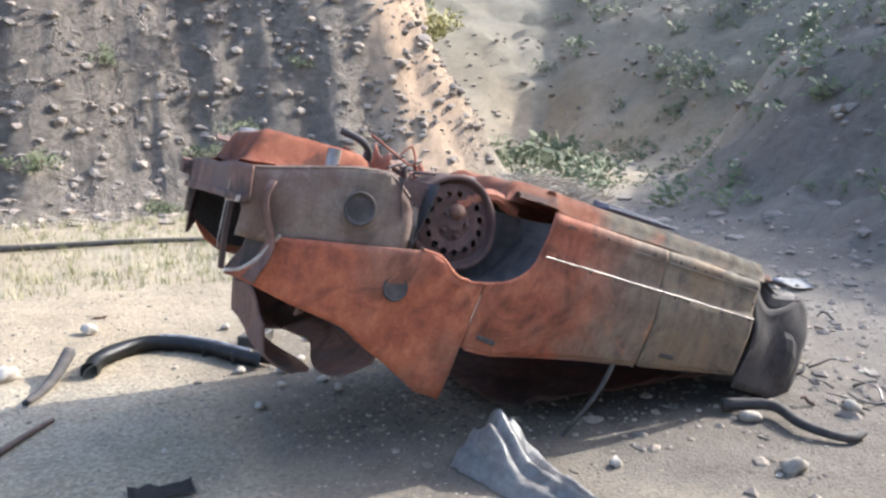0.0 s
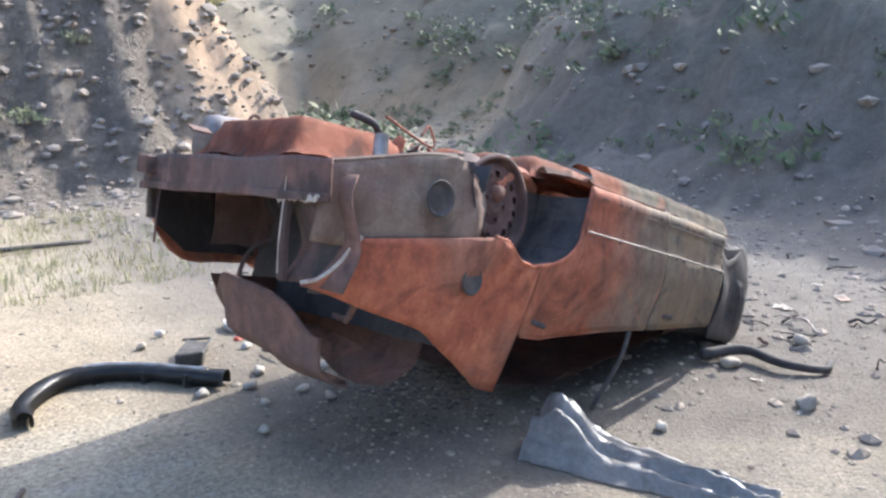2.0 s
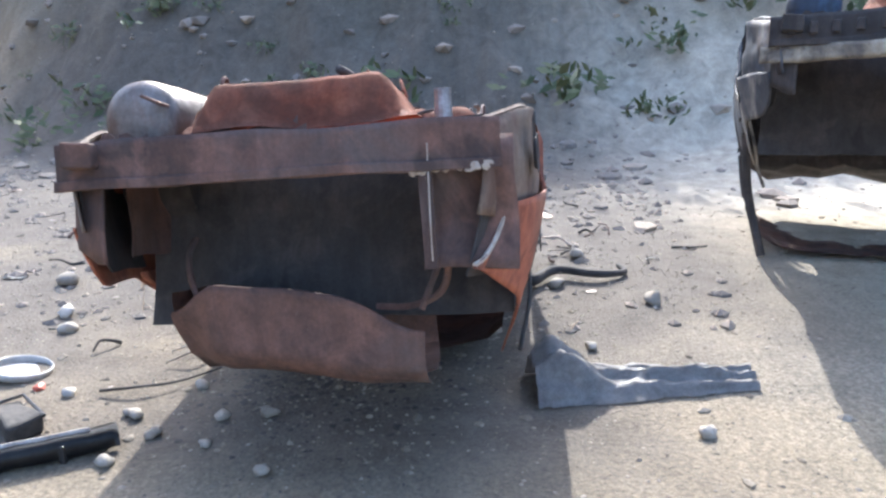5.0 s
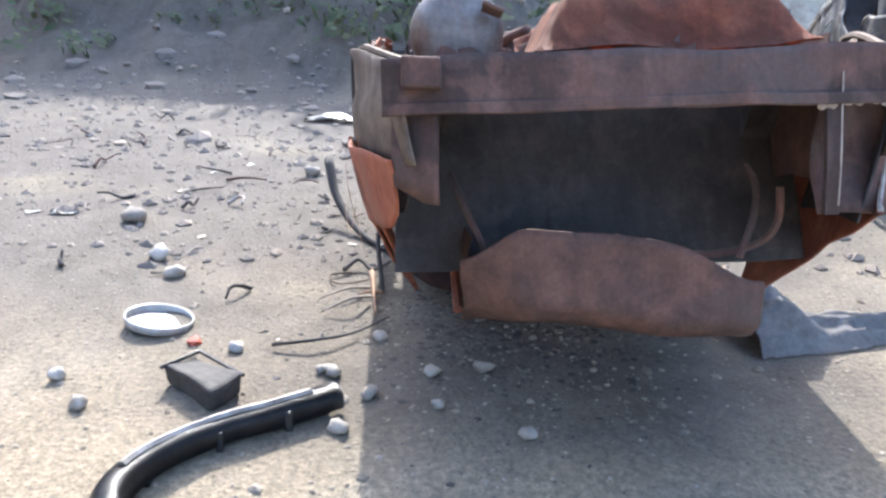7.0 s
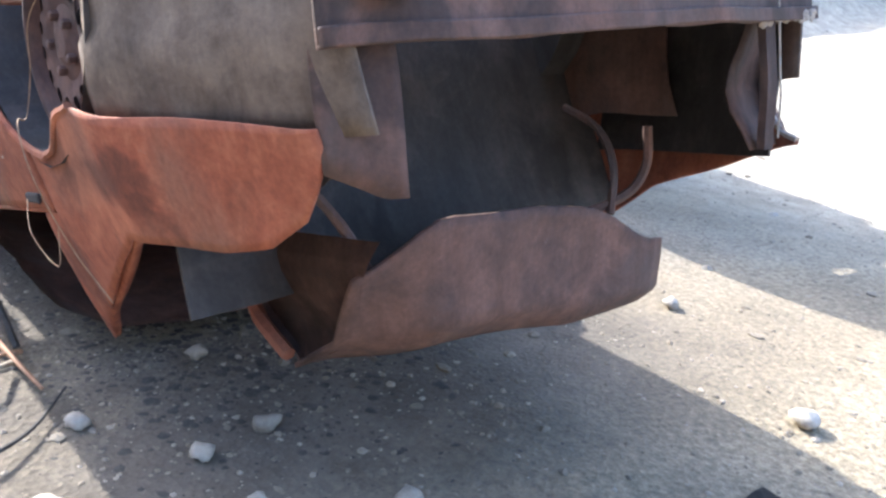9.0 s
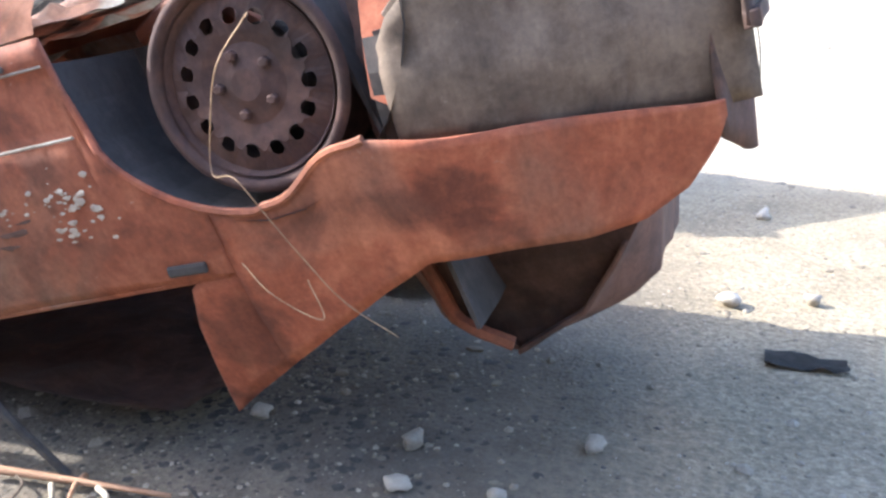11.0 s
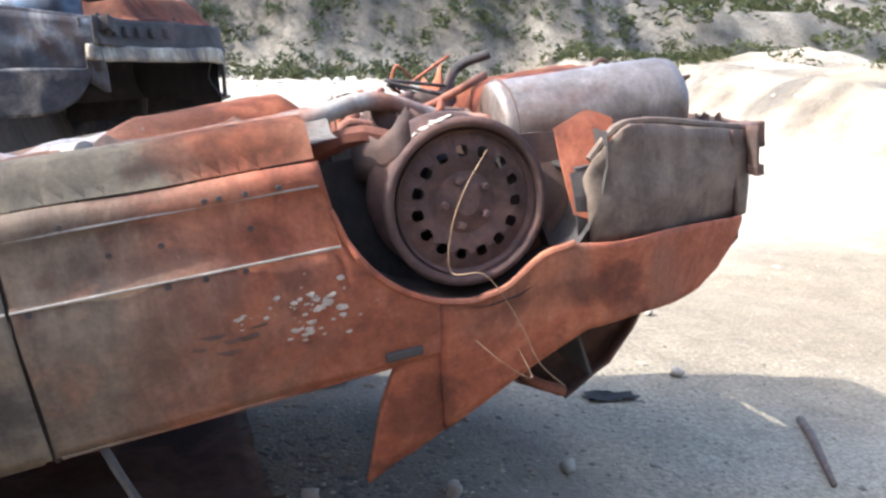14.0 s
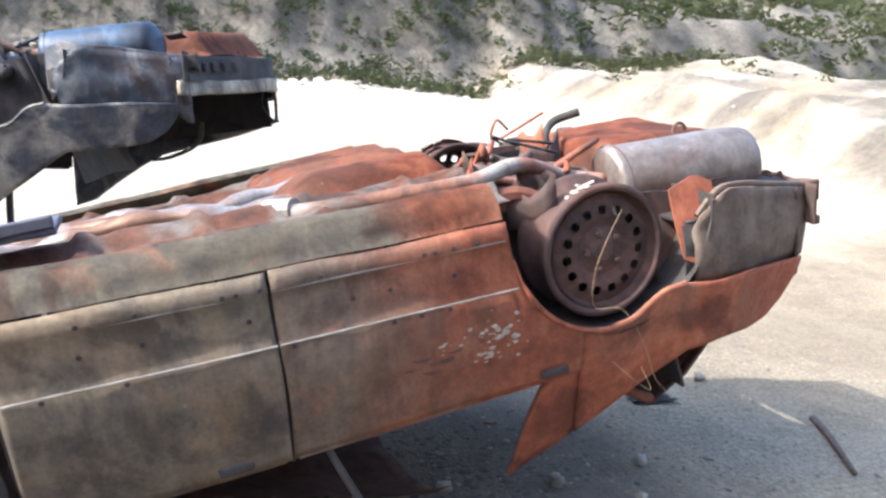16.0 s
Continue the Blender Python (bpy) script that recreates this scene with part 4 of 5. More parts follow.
    if skew:
        # the cabin has sunk further on one side, towards the nose
        for o in car.children_recursive:
            if o.name.startswith("roof"):
                continue
            for v in o.data.vertices:
                if v.co.x > 0.05:
                    v.co.z -= smooth(0.35, -0.75, v.co.y) * (0.04 * smooth(0.05, 0.3, v.co.x) + 0.065 * max(0.0, v.co.x - 0.37))
        # the tail is pushed in towards one corner
        for o in car.children_recursive:
            for v in o.data.vertices:
                if v.co.x < -0.25:
                    v.co.x = -0.25 + (v.co.x + 0.25) * (0.97 - 0.04 * v.co.y)
    return car


PAL_ORANGE = dict(body=RUST_ORANGE, flank=RUST_FLANK, door=RUST_DOOR, door2=RUST_MIXED, trim=TRIM, sill=RUST_SILL, front=SOOT, flake=WHITE_ASH, rim=RUST_WHEEL_SHADED, disc=RUST_WHEEL_SHADED, dark=RUST_DARK, lid=RUST_DARK, belly=RUST_BELLY, steel=STEEL, drum=DRUM, tank=RUST_ORANGE)
PAL_DARK = dict(flake=STEEL, bar=RUST_TAN, body=BLUE_PATCHED, flank=BLUE_BURNT, door=BLUE_BURNT, door2=SOOT, trim=STEEL, sill=BLUE_BURNT, front=SOOT, rim=SOOT, disc=SOOT, dark=SOOT, lid=SOOT, belly=RUST_DARK, steel=BLUE_TANK, drum=BLUE_TANK, tank=RUST_ORANGE)
CAR_M = pose(0, 0, 1.07) @ pose(0, 0, 0, 0, 14.0, 0) @ pose(0, 0, 0, -3.0, 0, 0)
build_car("wrecked_car", CAR_M, "overturned burnt-out sedan, rust orange and scorched grey", PAL_ORANGE, 0.03, False, True)
CAR2_M = pose(1.87, -2.87, 1.36) @ pose(0, 0, 0, 0, 0, -13) @ pose(0, 0, 0, 0, 13.0, 0)
build_car("wrecked_car", CAR2_M, "second overturned burnt sedan, blue-black soot and bare steel", PAL_DARK, 0.03, True, False, False)


# ---- loose things ----
def build_cloth():
    """A crumpled grey sheet lying folded beside the car."""
    rng = random.Random(2)
    bm = bmesh.new()
    a, b = Vector((0.08, -0.80)), Vector((0.25, -1.80))
    d = (b - a).normalized()
    n = Vector((-d.y, d.x))
    L = (b - a).length
    grid = []
    for i in range(46):
        t = i / 45
        row = []
        for k in range(22):
            s = k / 21 - 0.5
            wid = 0.40 * (1 - 0.45 * t) + 0.05 * fbm(t * 4, 2.0)
            p = a + d * (t * L) + n * (s * wid)
            ridge = (1 - (2 * s) ** 2)
            h = ridge * (0.10 + 0.13 * math.exp(-((t - 0.12) / 0.14) ** 2)) * (1 - 0.5 * t) * (1 + 0.4 * fbm(t * 5, s * 6))
            h += 0.022 * abs(fbm(t * 8, s * 9, 3.0)) + 0.02 * ridge * math.sin(s * 24 + t * 5)
            row.append(bm.verts.new((p.x, p.y, height(p.x, p.y) + max(0.006, h))))
        grid.append(row)
    for ca, cb in zip(grid, grid[1:]):
        for k in range(21):
            bm.faces.new((ca[k], cb[k], cb[k + 1], ca[k + 1]))
    bmesh.ops.solidify(bm, geom=bm.faces[:], thickness=0.004)
    return tagged(part("cloth", bm, CLOTH, None, "", True), "crumpled grey cloth sheet lying on the gravel", "cloth")


build_cloth()


def build_bumper():
    path2 = [(-0.50, 0.86), (-0.66, 1.08), (-0.80, 1.28), (-1.0, 1.43), (-1.2, 1.42), (-1.4, 1.24), (-1.47, 1.05)]
    pts = curve_pts([(x, y, 0) for x, y in path2], 8)
    bump_ob = thing("bumper", Matrix.Identity(4), "torn black plastic bumper strip lying on gravel", "bumper")
    prof = [(-0.045, 0.02), (-0.05, 0.07), (-0.03, 0.10), (0.02, 0.105), (0.045, 0.085), (0.05, 0.03), (0.03, 0.02)]
    bm = bmesh.new()
    rows = []
    for i, p in enumerate(pts):
        q = pts[min(i + 1, len(pts) - 1)] - pts[max(i - 1, 0)]
        n = Vector((-q.y, q.x, 0)).normalized()
        lift = height(p.x, p.y) - 0.012
        rows.append([bm.verts.new(dent(p + n * a + Vector((0, 0, z + lift)), 0.006, 7)) for a, z in prof])
    for ra, rb in zip(rows, rows[1:]):
        for k in range(len(prof) - 1):
            bm.faces.new((ra[k], ra[k + 1], rb[k + 1], rb[k]))
    bmesh.ops.solidify(bm, geom=bm.faces[:], thickness=0.005)
    shell = part("shell", bm, PLASTIC, bump_ob, "", True)
    part("bright_edge", tube([p + Vector((0, 0, height(p.x, p.y) + 0.092)) for p in pts[3:26]], 0.014, 6), TRIM, shell, "bright edge strip")
    for i in (6, 14, 22, 32):
        p = pts[i]
        part("fixing_tab", shifted(box((-0.03, -0.012, -0.07), (0.03, 0.012, 0.01), 0.004, 0.01, 1, i), Matrix.Translation(p + Vector((-0.02, -0.02, height(p.x, p.y) + 0.06)))), PLASTIC, bump_ob)


build_bumper()


def build_pad():
    ob = thing("trim_box", pose(-0.43, 1.35, height(-0.43, 1.35), 0, 0, 50), "charred black plastic housing lying on its side", "car part")
    part("housing", box((-0.13, -0.08, 0.0), (0.13, 0.08, 0.085), 0.015, 0.045, 3, 4), BOARD, ob)
    part("rim", tube([(-0.13, -0.08, 0.08), (0.13, -0.085, 0.085), (0.135, 0.08, 0.08)], 0.008, 6), PLASTIC, ob)


build_pad()

ring = thing("ring", pose(0.126, 1.665, height(0.126, 1.665) + 0.028, 8, 4, 0), "pale flat plastic ring lying on the ground", "ring")
part("rim", lathe([(0.135, -0.02), (0.14, -0.02), (0.143, 0.008), (0.139, 0.014), (0.134, 0.008), (0.135, -0.02)], "z", 40), PALE, ring, "", True)
part("membrane", lathe([(0.002, -0.012), (0.07, -0.016), (0.134, -0.02)], "z", 40), CLOTH, ring)

red = tagged(part("plastic_shard", shifted(rock_bm(random.Random(5), 0.035, 0.5), Matrix.Translation((-0.037, 1.48, height(-0.037, 1.48) + 0.012))), RED), "small red plastic shard on the gravel", "shard")


def litter(name, x, y, size, mat_, label, cat, seed, lift=0.0):
    rng = random.Random(seed)
    bm = bmesh.new()
    nu, nv = 7, 5
    ang = rng.uniform(0, 6.28)
    c, s = math.cos(ang), math.sin(ang)
    grid = []
    for i in range(nu):
        row = []
        for k in range(nv):
            a, b = (i / (nu - 1) - 0.5) * size, (k / (nv - 1) - 0.5) * size * 0.5
            z = 0.25 * size * abs(noise.noise(Vector((a / size * 2.5, b / size * 3, seed))))
            px, py = x + a * c - b * s, y + a * s + b * c
            row.append(bm.verts.new((px, py, height(px, py) + 0.004 + z + lift)))
        grid.append(row)
    for ca, cb in zip(grid, grid[1:]):
        for k in range(nv - 1):
            bm.faces.new((ca[k], cb[k], cb[k + 1], ca[k + 1]))
    bmesh.ops.solidify(bm, geom=bm.faces[:], thickness=0.004)
    return tagged(part(name, bm, mat_, None, "", True), label, cat, "litter")


litter("metal_sheet", 4.5, 1.35, 0.5, PALE, "crumpled pale metal sheet glinting on dark soil", "metal sheet", 3)
litter("metal_sheet", 1.61, 2.64, 0.16, PALE, "small bent pale sheet scrap", "scrap", 4)
for i, (x, y, sz) in enumerate([(2.82, 1.79, 0.06), (1.16, 0.93, 0.06), (0.0, 1.15, 0.03), (2.6, 2.0, 0.06), (3.2, 3.3, 0.08), (4.4, 4.4, 0.12), (2.2, -1.6, 0.06), (2.9, -0.7, 0.14), (3.4, -0.9, 0.16), (1.2, -1.5, 0.05), (4.2, 1.6, 0.12), (-1.3, 2.4, 0.1)]):
    litter("scrap", x, y, sz, (PALE, TRIM, STEEL)[i % 3], "bright scrap of metal or plastic", "scrap", 20 + i)


litter("rag", -1.31, -0.57, 0.26, BOARD, "dark crumpled rag lying in the shade", "rag", 61)


def build_branch(pts, r, label, mat_=BARK, name="stick"):
    p = [Vector((x, y, height(x, y) + z)) for x, y, z in pts]
    path = curve_pts(p, 5)
    n = len(path)
    return tagged(part(name, tube(path, r, 7, [1 - 0.55 * i / n for i in range(n)]), mat_, None, "", True), label, name)


build_branch([(0.73, 0.80, 0.03), (0.5, 0.78, 0.03), (0.24, 0.76, 0.03)], 0.012, "flat reddish wooden lath lying beside the car", WOOD, "lath")
build_branch([(0.55, 0.8, 0.02), (0.46, 0.9, 0.05), (0.39, 1.02, 0.03)], 0.008, "peeled pale curved twig lying on gravel", TWIG, "twig")
build_branch([(0.42, 0.79, 0.03), (0.33, 0.87, 0.06), (0.27, 1.0, 0.02)], 0.009, "peeled pale curved twig lying on gravel", TWIG, "twig")
build_branch([(0.5, 0.74, 0.02), (0.48, 0.8, 0.03), (0.46, 0.85, 0.02)], 0.009, "short split wooden lath on gravel", WOOD, "lath")
build_branch([(0.76, 0.9, 0.012), (0.7, 1.0, 0.02), (0.6, 0.96, 0.015), (0.6, 0.84, 0.03), (0.7, 0.78, 0.02)], 0.006, "looped brown twig lying on gravel", BARK, "twig")
build_branch([(-0.08, 1.16, 0.02), (-0.05, 0.98, 0.04), (0.05, 0.84, 0.03), (0.23, 0.7, 0.02)], 0.008, "charred black twig lying on gravel", SOOT, "twig")
build_branch([(1.85, 1.12, 0.3), (1.6, 1.05, 0.14), (1.3, 0.9, 0.03), (1.02, 0.72, 0.02)], 0.03, "curved charred strip of bodywork", SOOT, "strip")
build_branch([(1.55, -0.8, 0.05), (1.75, -0.95, 0.06), (1.7, -1.2, 0.05), (1.8, -1.38, 0.03), (1.95, -1.36, 0.03)], 0.035, "charred bent strip of bodywork", SOOT, "strip")
build_branch([(-2.1, -0.2, 0.01), (-1.95, 0.04, 0.02), (-1.8, 0.26, 0.02), (-1.68, 0.45, 0.01)], 0.022, "long scorched strip lying in the shade", RUST_FLANK, "strip")
build_branch([(-1.56, 1.22, 0.12), (-1.64, 1.05, 0.05), (-1.72, 0.88, 0.02), (-1.8, 0.72, 0.02)], 0.04, "charred pointed strip of bumper lying on gravel", SOOT, "strip")
build_branch([(-4.0, 5.6, 0.05), (-2.0, 5.35, 0.05), (-0.6, 5.3, 0.05), (0.6, 5.2, 0.03)], 0.045, "long dark pole lying at the slope foot", SOOT, "pole")
# thin rusty wire hanging over the wheel and flank
wire_pts = [(-0.06, 0.77, 0.1), (0.02, 0.80, 0.02), (0.07, 0.80, -0.08), (0.09, 0.82, -0.18), (0.02, 0.86, -0.19), (-0.03, 0.87, -0.27), (-0.07, 0.86, -0.36), (-0.12, 0.83, -0.48), (-0.2, 0.8, -0.58)]
tagged(part("wire", tube([CAR_M @ p for p in curve_pts(wire_pts, 6)], 0.0014, 5), WIRE), "thin rusty wire hanging over the wheel", "wire")
tagged(part("wire", tube([CAR_M @ p for p in curve_pts([(0.06, 0.86, -0.36), (0.0, 0.88, -0.43), (-0.08, 0.86, -0.5), (-0.06, 0.84, -0.42)], 6)], 0.0013, 5), WIRE), "thin rusty wire hanging over the flank", "wire")
# slack strap inside the window opening
for s in (-1, 1):
    a = CAR_M @ Vector((1.0, 0.74 * s, -0.38))
    b = Vector((0.55, 0.74 * s, height(0.55, 0.74 * s) + 0.01))
    tagged(part("strap", tube(curve_pts([a, (a + b) / 2 + Vector((0.02, 0.04 * s, 0)), b], 4), 0.012, 6), BOARD), "slack scorched belt strap hanging from the door", "strap")
board = thing("trim_board", CAR_M @ pose(1.85, 0.38, 0.27, 0, 3, -4), "bluish-grey trim board lying on the upturned floor", "board")
part("panel", box((-0.28, -0.09, 0.0), (0.28, 0.09, 0.022), 0.008, 0.01, 3, 2), PURPLE, board)
part("folded_edge", box((-0.28, 0.08, 0.018), (0.28, 0.098, 0.055), 0.006, 0.008, 2, 5), PURPLE, board)


# ---- stones ----
def rest_stone(x, y, size, seed):
    rng = random.Random(seed)
    bm = rock_bm(rng, size, 0.75, 2)
    low = min(v.co.z for v in bm.verts)
    ob = part("stone", bm, STONE, None, "", True)
    ob.matrix_world = pose(x, y, height(x, y) - low * 0.75, 0, 0, rng.uniform(0, 360))
    return tagged(ob, "pale rounded limestone lying on gravel", "stone", "stones round the car")


for i, (x, y, sz) in enumerate([(-0.22, 0.32, 0.032), (-0.25, 0.52, 0.03), (0.05, 0.73, 0.026), (-0.27, 0.9, 0.03), (-0.66, 0.84, 0.03), (-1.08, -1.08, 0.04), (-0.42, 0.75, 0.03), (0.25, 0.3, 0.03), (-0.5, 0.5, 0.022), (-0.1, 1.3, 0.03), (-0.25, 0.95, 0.022), (-0.7, 0.2, 0.03),
                                (-0.55, 1.75, 0.03), (-0.35, 1.9, 0.03), (-1.4, 2.0, 0.05), (-1.9, 1.2, 0.06), (-2.2, 2.4, 0.06), (0.95, 1.9, 0.05), (0.7, 1.75, 0.04), (1.5, 2.2, 0.06), (0.6, -1.1, 0.03), (1.3, -1.5, 0.05),
                                (1.6, -0.95, 0.045), (2.2, -1.1, 0.05), (-1.4, -1.2, 0.03), (-0.3, -1.5, 0.03), (-1.9, -0.9, 0.035), (2.8, -0.2, 0.06), (3.2, 0.8, 0.07), (2.6, 1.3, 0.05), (-1.3, -2.6, 0.04), (-2.6, -2.3, 0.04)]):
    rest_stone(x, y, sz, 100 + i)


def scatter(name, count, place, size, material, label, seed, level=1, flat=0.65):
    """Uncountable stones, joined into one mesh."""
    rng = random.Random(seed)
    kinds = []
    for _ in range(8):
        bm = rock_bm(rng, 1.0, flat, level)
        bm.verts.ensure_lookup_table()
        kinds.append(([v.co.copy() for v in bm.verts], [[v.index for v in f.verts] for f in bm.faces]))
        bm.free()
    verts, faces = [], []
    made = 0
    while made < count:
        x, y = place(rng)
        made += 1
        s = size(rng, x, y)
        if s <= 0:
            continue
        vs, fs = rng.choice(kinds)
        a = rng.uniform(0, math.tau)
        ca, sa_ = math.cos(a) * s, math.sin(a) * s
        z = height(x, y) - 0.05 * s
        o = len(verts)
        verts += [(x + v.x * ca - v.y * sa_, y + v.x * sa_ + v.y * ca, z + v.z * s) for v in vs]
        faces += [[o + i for i in f] for f in fs]
    me = bpy.data.meshes.new(name)
    me.from_pydata(verts, [], faces)
    me.materials.append(material)
    return tagged(new(name, me), label, "stones", kind="stuff")


def near_field(rng):
    r = 4.2 * rng.random() ** 0.7
    a = rng.uniform(0, math.tau)
    return 0.2 + r * math.cos(a), r * math.sin(a)


scatter("gravel", 14000, near_field, lambda r, x, y: 0.003 + 0.009 * r.random() ** 3 + 0.02 * (r.random() < 0.03) * r.random(), PEBBLE, "loose pale gravel and small stones", 1)
scatter("charcoal", 1800, lambda r: (r.gauss(0.35, 0.45), r.gauss(0.2, 0.3)), lambda r, x, y: 0.004 + 0.016 * r.random() ** 4, BOARD, "black charred flakes on the soil beneath the wreck", 12, 1, 0.22)
scatter("rubble", 5200, lambda r: (r.uniform(0.8, 6.5), r.uniform(-2.0, 6.5)), lambda r, x, y: 0.006 + 0.045 * r.random() ** 7 + 0.012 * (r.random() < 0.1), ROCK, "grey rubble strewn over burnt soil", 2)
scatter("slope_rocks", 15000, lambda r: (r.uniform(-10, 5.6), r.uniform(6.4, 13.0)), lambda r, x, y: (0.012 + 0.085 * r.random() ** 5) if zones(x, y)[1] > 0.15 or r.random() < 0.2 else 0, ROCK, "broken rocks on the quarry slope", 3)
scatter("valley_rocks", 6000, lambda r: (r.uniform(3, 22), r.uniform(-6, 24)), lambda r, x, y: 0.015 + 0.13 * r.random() ** 8, ROCK, "scattered rocks on the hillside", 4)
scatter("far_stones", 1500, lambda r: (r.uniform(-16, 6), r.uniform(-28, -3)), lambda r, x, y: 0.012 + 0.05 * r.random() ** 5 + (0.25 * r.random() if y < -24 and r.random() < 0.5 else 0), STONE, "stones strewn on the pale flat ground", 5)


# ---- plants ----
def leaf_cloud(rng, centre, radius, count, size, tall=1.0):
    verts, faces = [], []
    lobes = [Vector((rng.gauss(0, 0.45), rng.gauss(0, 0.45), rng.uniform(0.15, 0.8) * tall)) * radius for _ in range(9)]
    for _ in range(count):
        c = rng.choice(lobes)
        d = Vector((rng.gauss(0, 1), rng.gauss(0, 1), rng.gauss(0, 0.8))).normalized() * (radius * 0.36 * rng.random() ** 0.4)
        p = centre + c + d
        p.z = max(p.z, centre.z + 0.02)
        a = Vector((rng.gauss(0, 1), rng.gauss(0, 1), rng.gauss(0, 1))).normalized()
        b = a.orthogonal().normalized()
        s = size * rng.uniform(0.6, 1.4)
        o = len(verts)
        verts += [p - a * s, p + b * s * 0.4, p + a * s, p - b * s * 0.4]
        faces.append((o, o + 1, o + 2, o + 3))
    return verts, faces


def build_shrub(x, y, r, material, label, seed, count=500, tall=1.0, size=None):
    rng = random.Random(seed)
    z = height(x, y) - 0.02
    ob = thing("shrub", pose(x, y, z), label, "shrub", "shrubs on the slopes")
    limbs = []
    for _ in range(6):
        e = Vector((rng.gauss(0, 0.4) * r, rng.gauss(0, 0.4) * r, rng.uniform(0.4, 0.9) * r * tall))
        limbs.append(tube([(0, 0, -0.05), e * 0.5 + Vector((0, 0, 0.1 * r)), e], 0.02 * r + 0.006, 5, [1, 0.7, 0.35]))
    part("woody_base", merge(*limbs), BARK, ob)
    v, f = leaf_cloud(rng, Vector((0, 0, 0)), r, count, size or 0.09 * r, tall)
    me = bpy.data.meshes.new("crown")
    me.from_pydata(v, [], f)
    me.materials.append(material)
    crown = new("crown", me)
    crown.parent = ob
    return ob


for i, (x, y, r) in enumerate([(4.6, 11.2, 1.1), (5.3, 12.0, 1.0), (6.2, 12.6, 0.8), (3.9, 12.0, 0.9)]):
    build_shrub(x, y, r, LEAF_YELLOW, "yellow-green shrub on the quarry edge", 300 + i, 900, 1.0)
for i, (x, y, r) in enumerate([(0.6, 8.6, 0.4), (1.3, 8.9, 0.35), (-1.6, 8.2, 0.4), (-0.6, 9.4, 0.35), (-3.0, 8.9, 0.5), (2.3, 9.3, 0.3), (0.0, 7.6, 0.3)]):
    build_shrub(x, y, r, LEAF, "low dusty green shrub on the rocky slope", 320 + i, 320, 0.7)


def shrub_field(name, count, place, material, label, seed):
    rng = random.Random(seed)
    verts, faces = [], []
    for _ in range(count):
        x, y, r = place(rng)
        v, f = leaf_cloud(rng, Vector((x, y, height(x, y) - 0.05)), r, 70, 0.16 * r, 0.9)
        o = len(verts)
        verts += v
        faces += [[o + i for i in q] for q in f]
    me = bpy.data.meshes.new(name)
    me.from_pydata(verts, [], faces)
    me.materials.append(material)
    return tagged(new(name, me), label, "scrub", kind="stuff")


shrub_field("valley_scrub", 520, lambda r: (r.uniform(6.5, 20), r.uniform(-10, 17), 0.14 + 0.5 * r.random() ** 2), LEAF, "dusty low scrub on the burnt hillside", 16)
shrub_field("hill_scrub", 900, lambda r: (r.uniform(8, 70), r.uniform(-45, 60), r.uniform(0.3, 1.1)), LEAF, "dark scrub covering the far hillside", 6)
shrub_field("south_scrub", 1700, lambda r: (r.uniform(-70, 30), r.uniform(-80, -33), r.uniform(0.4, 1.6)), LEAF, "dark scrub on the slope beyond the flat", 7)
shrub_field("wall_foot_scrub", 1000, lambda r: (r.uniform(-32, 16), r.uniform(-34, -26.5), r.uniform(0.2, 0.8)), LEAF, "low scrub along the foot of the quarry wall", 18)
shrub_field("bank_scrub", 160, lambda r: (r.uniform(-40, -14), r.uniform(-34, 4), r.uniform(0.2, 0.6)), LEAF, "low scrub along the top of the bank", 8)


def grass_field(name, count, place, seed):
    rng = random.Random(seed)
    verts, faces = [], []
    for _ in range(count):
        x, y = place(rng)
        z = height(x, y)
        for _ in range(7):
            a, l = rng.uniform(0, math.tau), rng.uniform(0.04, 0.15)
            dx, dy = math.cos(a), math.sin(a)
            px, py = x + rng.gauss(0, 0.03), y + rng.gauss(0, 0.03)
            o = len(verts)
            verts += [(px - dy * 0.003, py + dx * 0.003, z), (px + dy * 0.003, py - dx * 0.003, z), (px + dx * l * 0.5, py + dy * l * 0.5, z + l)]
            faces.append((o, o + 1, o + 2))
    me = bpy.data.meshes.new(name)
    me.from_pydata(verts, [], faces)
    me.materials.append(GRASS)
    return tagged(new(name, me), "sparse dry grass tufts on gravel", "grass", kind="stuff")


grass_field("grass", 1500, lambda r: (r.uniform(-5, 1.5), r.uniform(3.2, 7.2)), 9)


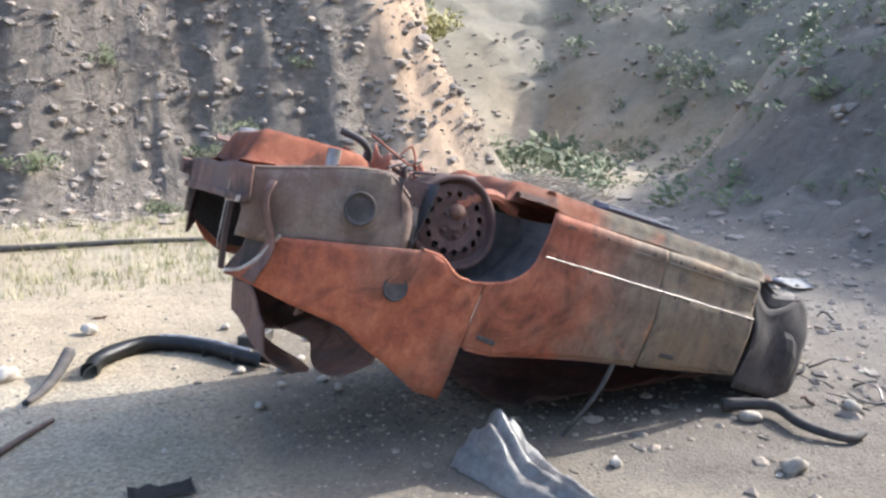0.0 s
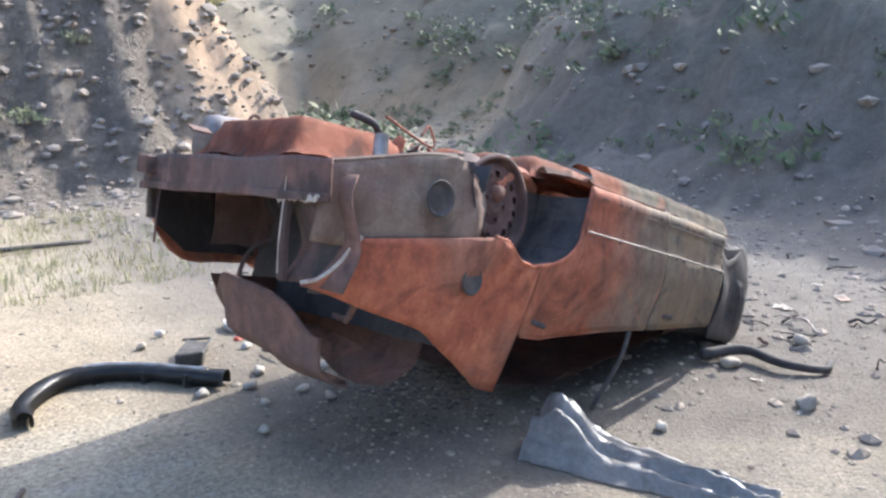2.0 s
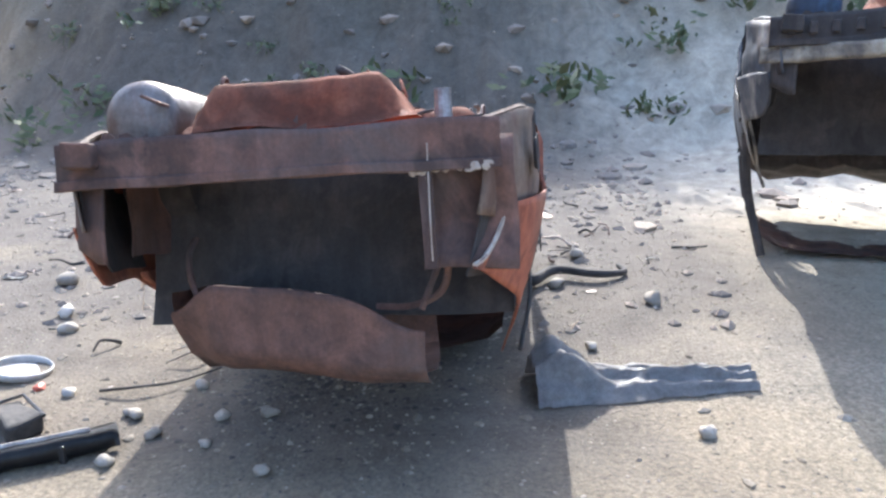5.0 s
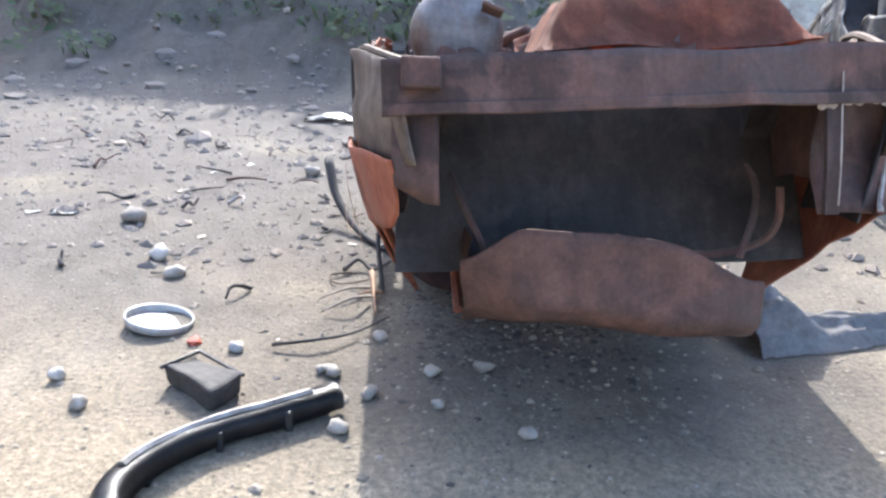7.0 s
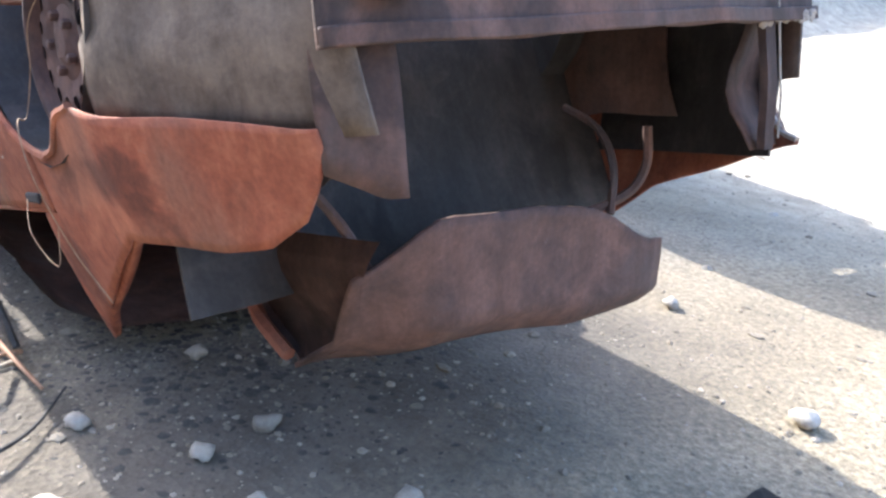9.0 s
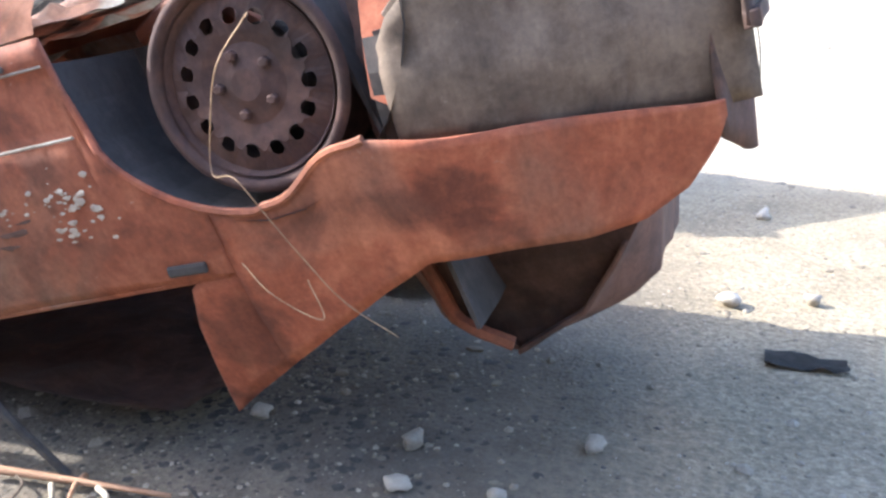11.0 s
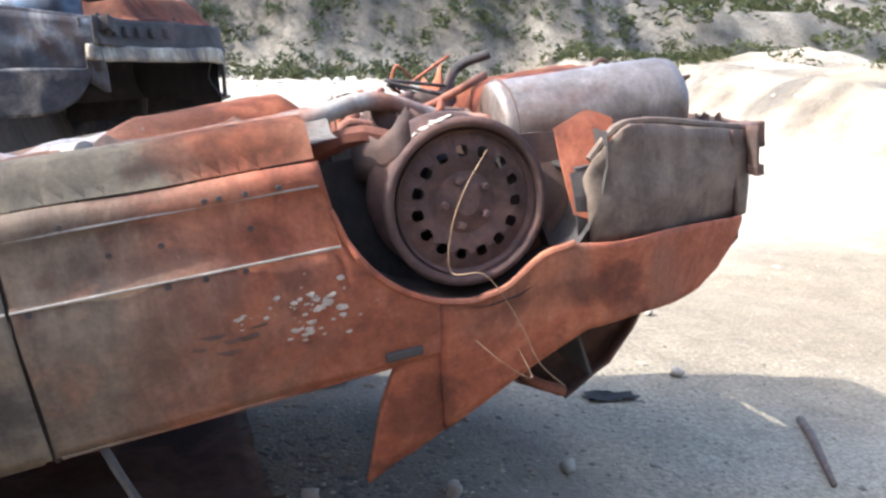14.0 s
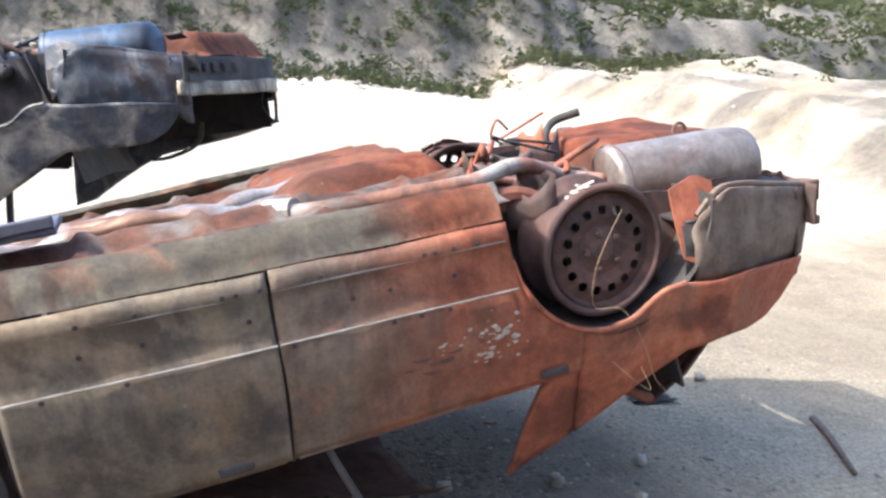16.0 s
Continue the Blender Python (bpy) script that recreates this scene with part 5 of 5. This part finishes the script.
def brush_pile(cx, cy, rx, ry, tall, count, seed):
    """A heap of dry pale brushwood, too many sticks to count."""
    rng = random.Random(seed)
    verts, faces = [], []
    for _ in range(count):
        a, q = rng.uniform(0, math.tau), math.sqrt(rng.random())
        x, y = cx + rx * q * math.cos(a), cy + ry * q * math.sin(a)
        p = Vector((x, y, height(x, y) + tall * (1 - q * q) * rng.random()))
        d = Vector((rng.gauss(0, 1), rng.gauss(0, 1), rng.gauss(0, 0.25))).normalized() * rng.uniform(0.12, 0.4)
        n = d.orthogonal().normalized() * rng.uniform(0.004, 0.011)
        b = d.cross(n).normalized() * n.length
        o = len(verts)
        verts += [p - d + n, p - d - n * 0.5 + b, p - d - n * 0.5 - b, p + d + n * 0.5, p + d - n * 0.3 + b * 0.5, p + d - n * 0.3 - b * 0.5]
        faces += [(o, o + 1, o + 4, o + 3), (o + 1, o + 2, o + 5, o + 4), (o + 2, o, o + 3, o + 5)]
    me = bpy.data.meshes.new("brushwood")
    me.from_pydata(verts, [], faces)
    me.materials.append(TWIG)
    return tagged(new("brushwood", me), "heap of dry pale brushwood at the slope foot", "brushwood", kind="stuff")


brush_pile(5.1, 6.7, 1.35, 0.9, 0.55, 1500, 77)
brush_pile(4.0, 5.9, 0.7, 0.6, 0.25, 400, 78)


def scrap_heap(cx, cy, spread_, count, seed):
    """Charred twisted scraps lying about, each a thing of its own."""
    rng = random.Random(seed)
    for _ in range(count):
        x, y = cx + rng.gauss(0, spread_), cy + rng.gauss(0, spread_)
        a, l = rng.uniform(0, math.tau), rng.uniform(0.08, 0.3)
        pts = [(x, y, 0.012)]
        for k in range(3):
            a += rng.gauss(0, 0.6)
            px, py, _z = pts[-1]
            pts.append((px + math.cos(a) * l / 3, py + math.sin(a) * l / 3, rng.uniform(0.01, 0.06)))
        kind = rng.random()
        build_branch(pts, rng.uniform(0.004, 0.014), "charred twisted scrap lying on burnt soil", SOOT if kind < 0.6 else (RUST_DARK if kind < 0.85 else STEEL), "scrap")


scrap_heap(2.1, -0.6, 0.35, 16, 1)
scrap_heap(3.0, 0.3, 0.6, 14, 2)
scrap_heap(1.9, 1.6, 0.6, 16, 3)
scrap_heap(3.2, 2.4, 0.8, 12, 4)
scrap_heap(3.0, -1.2, 0.5, 10, 5)
for i in range(26):
    r_ = random.Random(700 + i)
    litter("scrap", r_.uniform(1.2, 4.5), r_.uniform(-1.4, 3.6), r_.uniform(0.03, 0.1), (PALE, STEEL, BOARD, TRIM)[i % 4], "small bent scrap lying on burnt soil", "scrap", 800 + i)
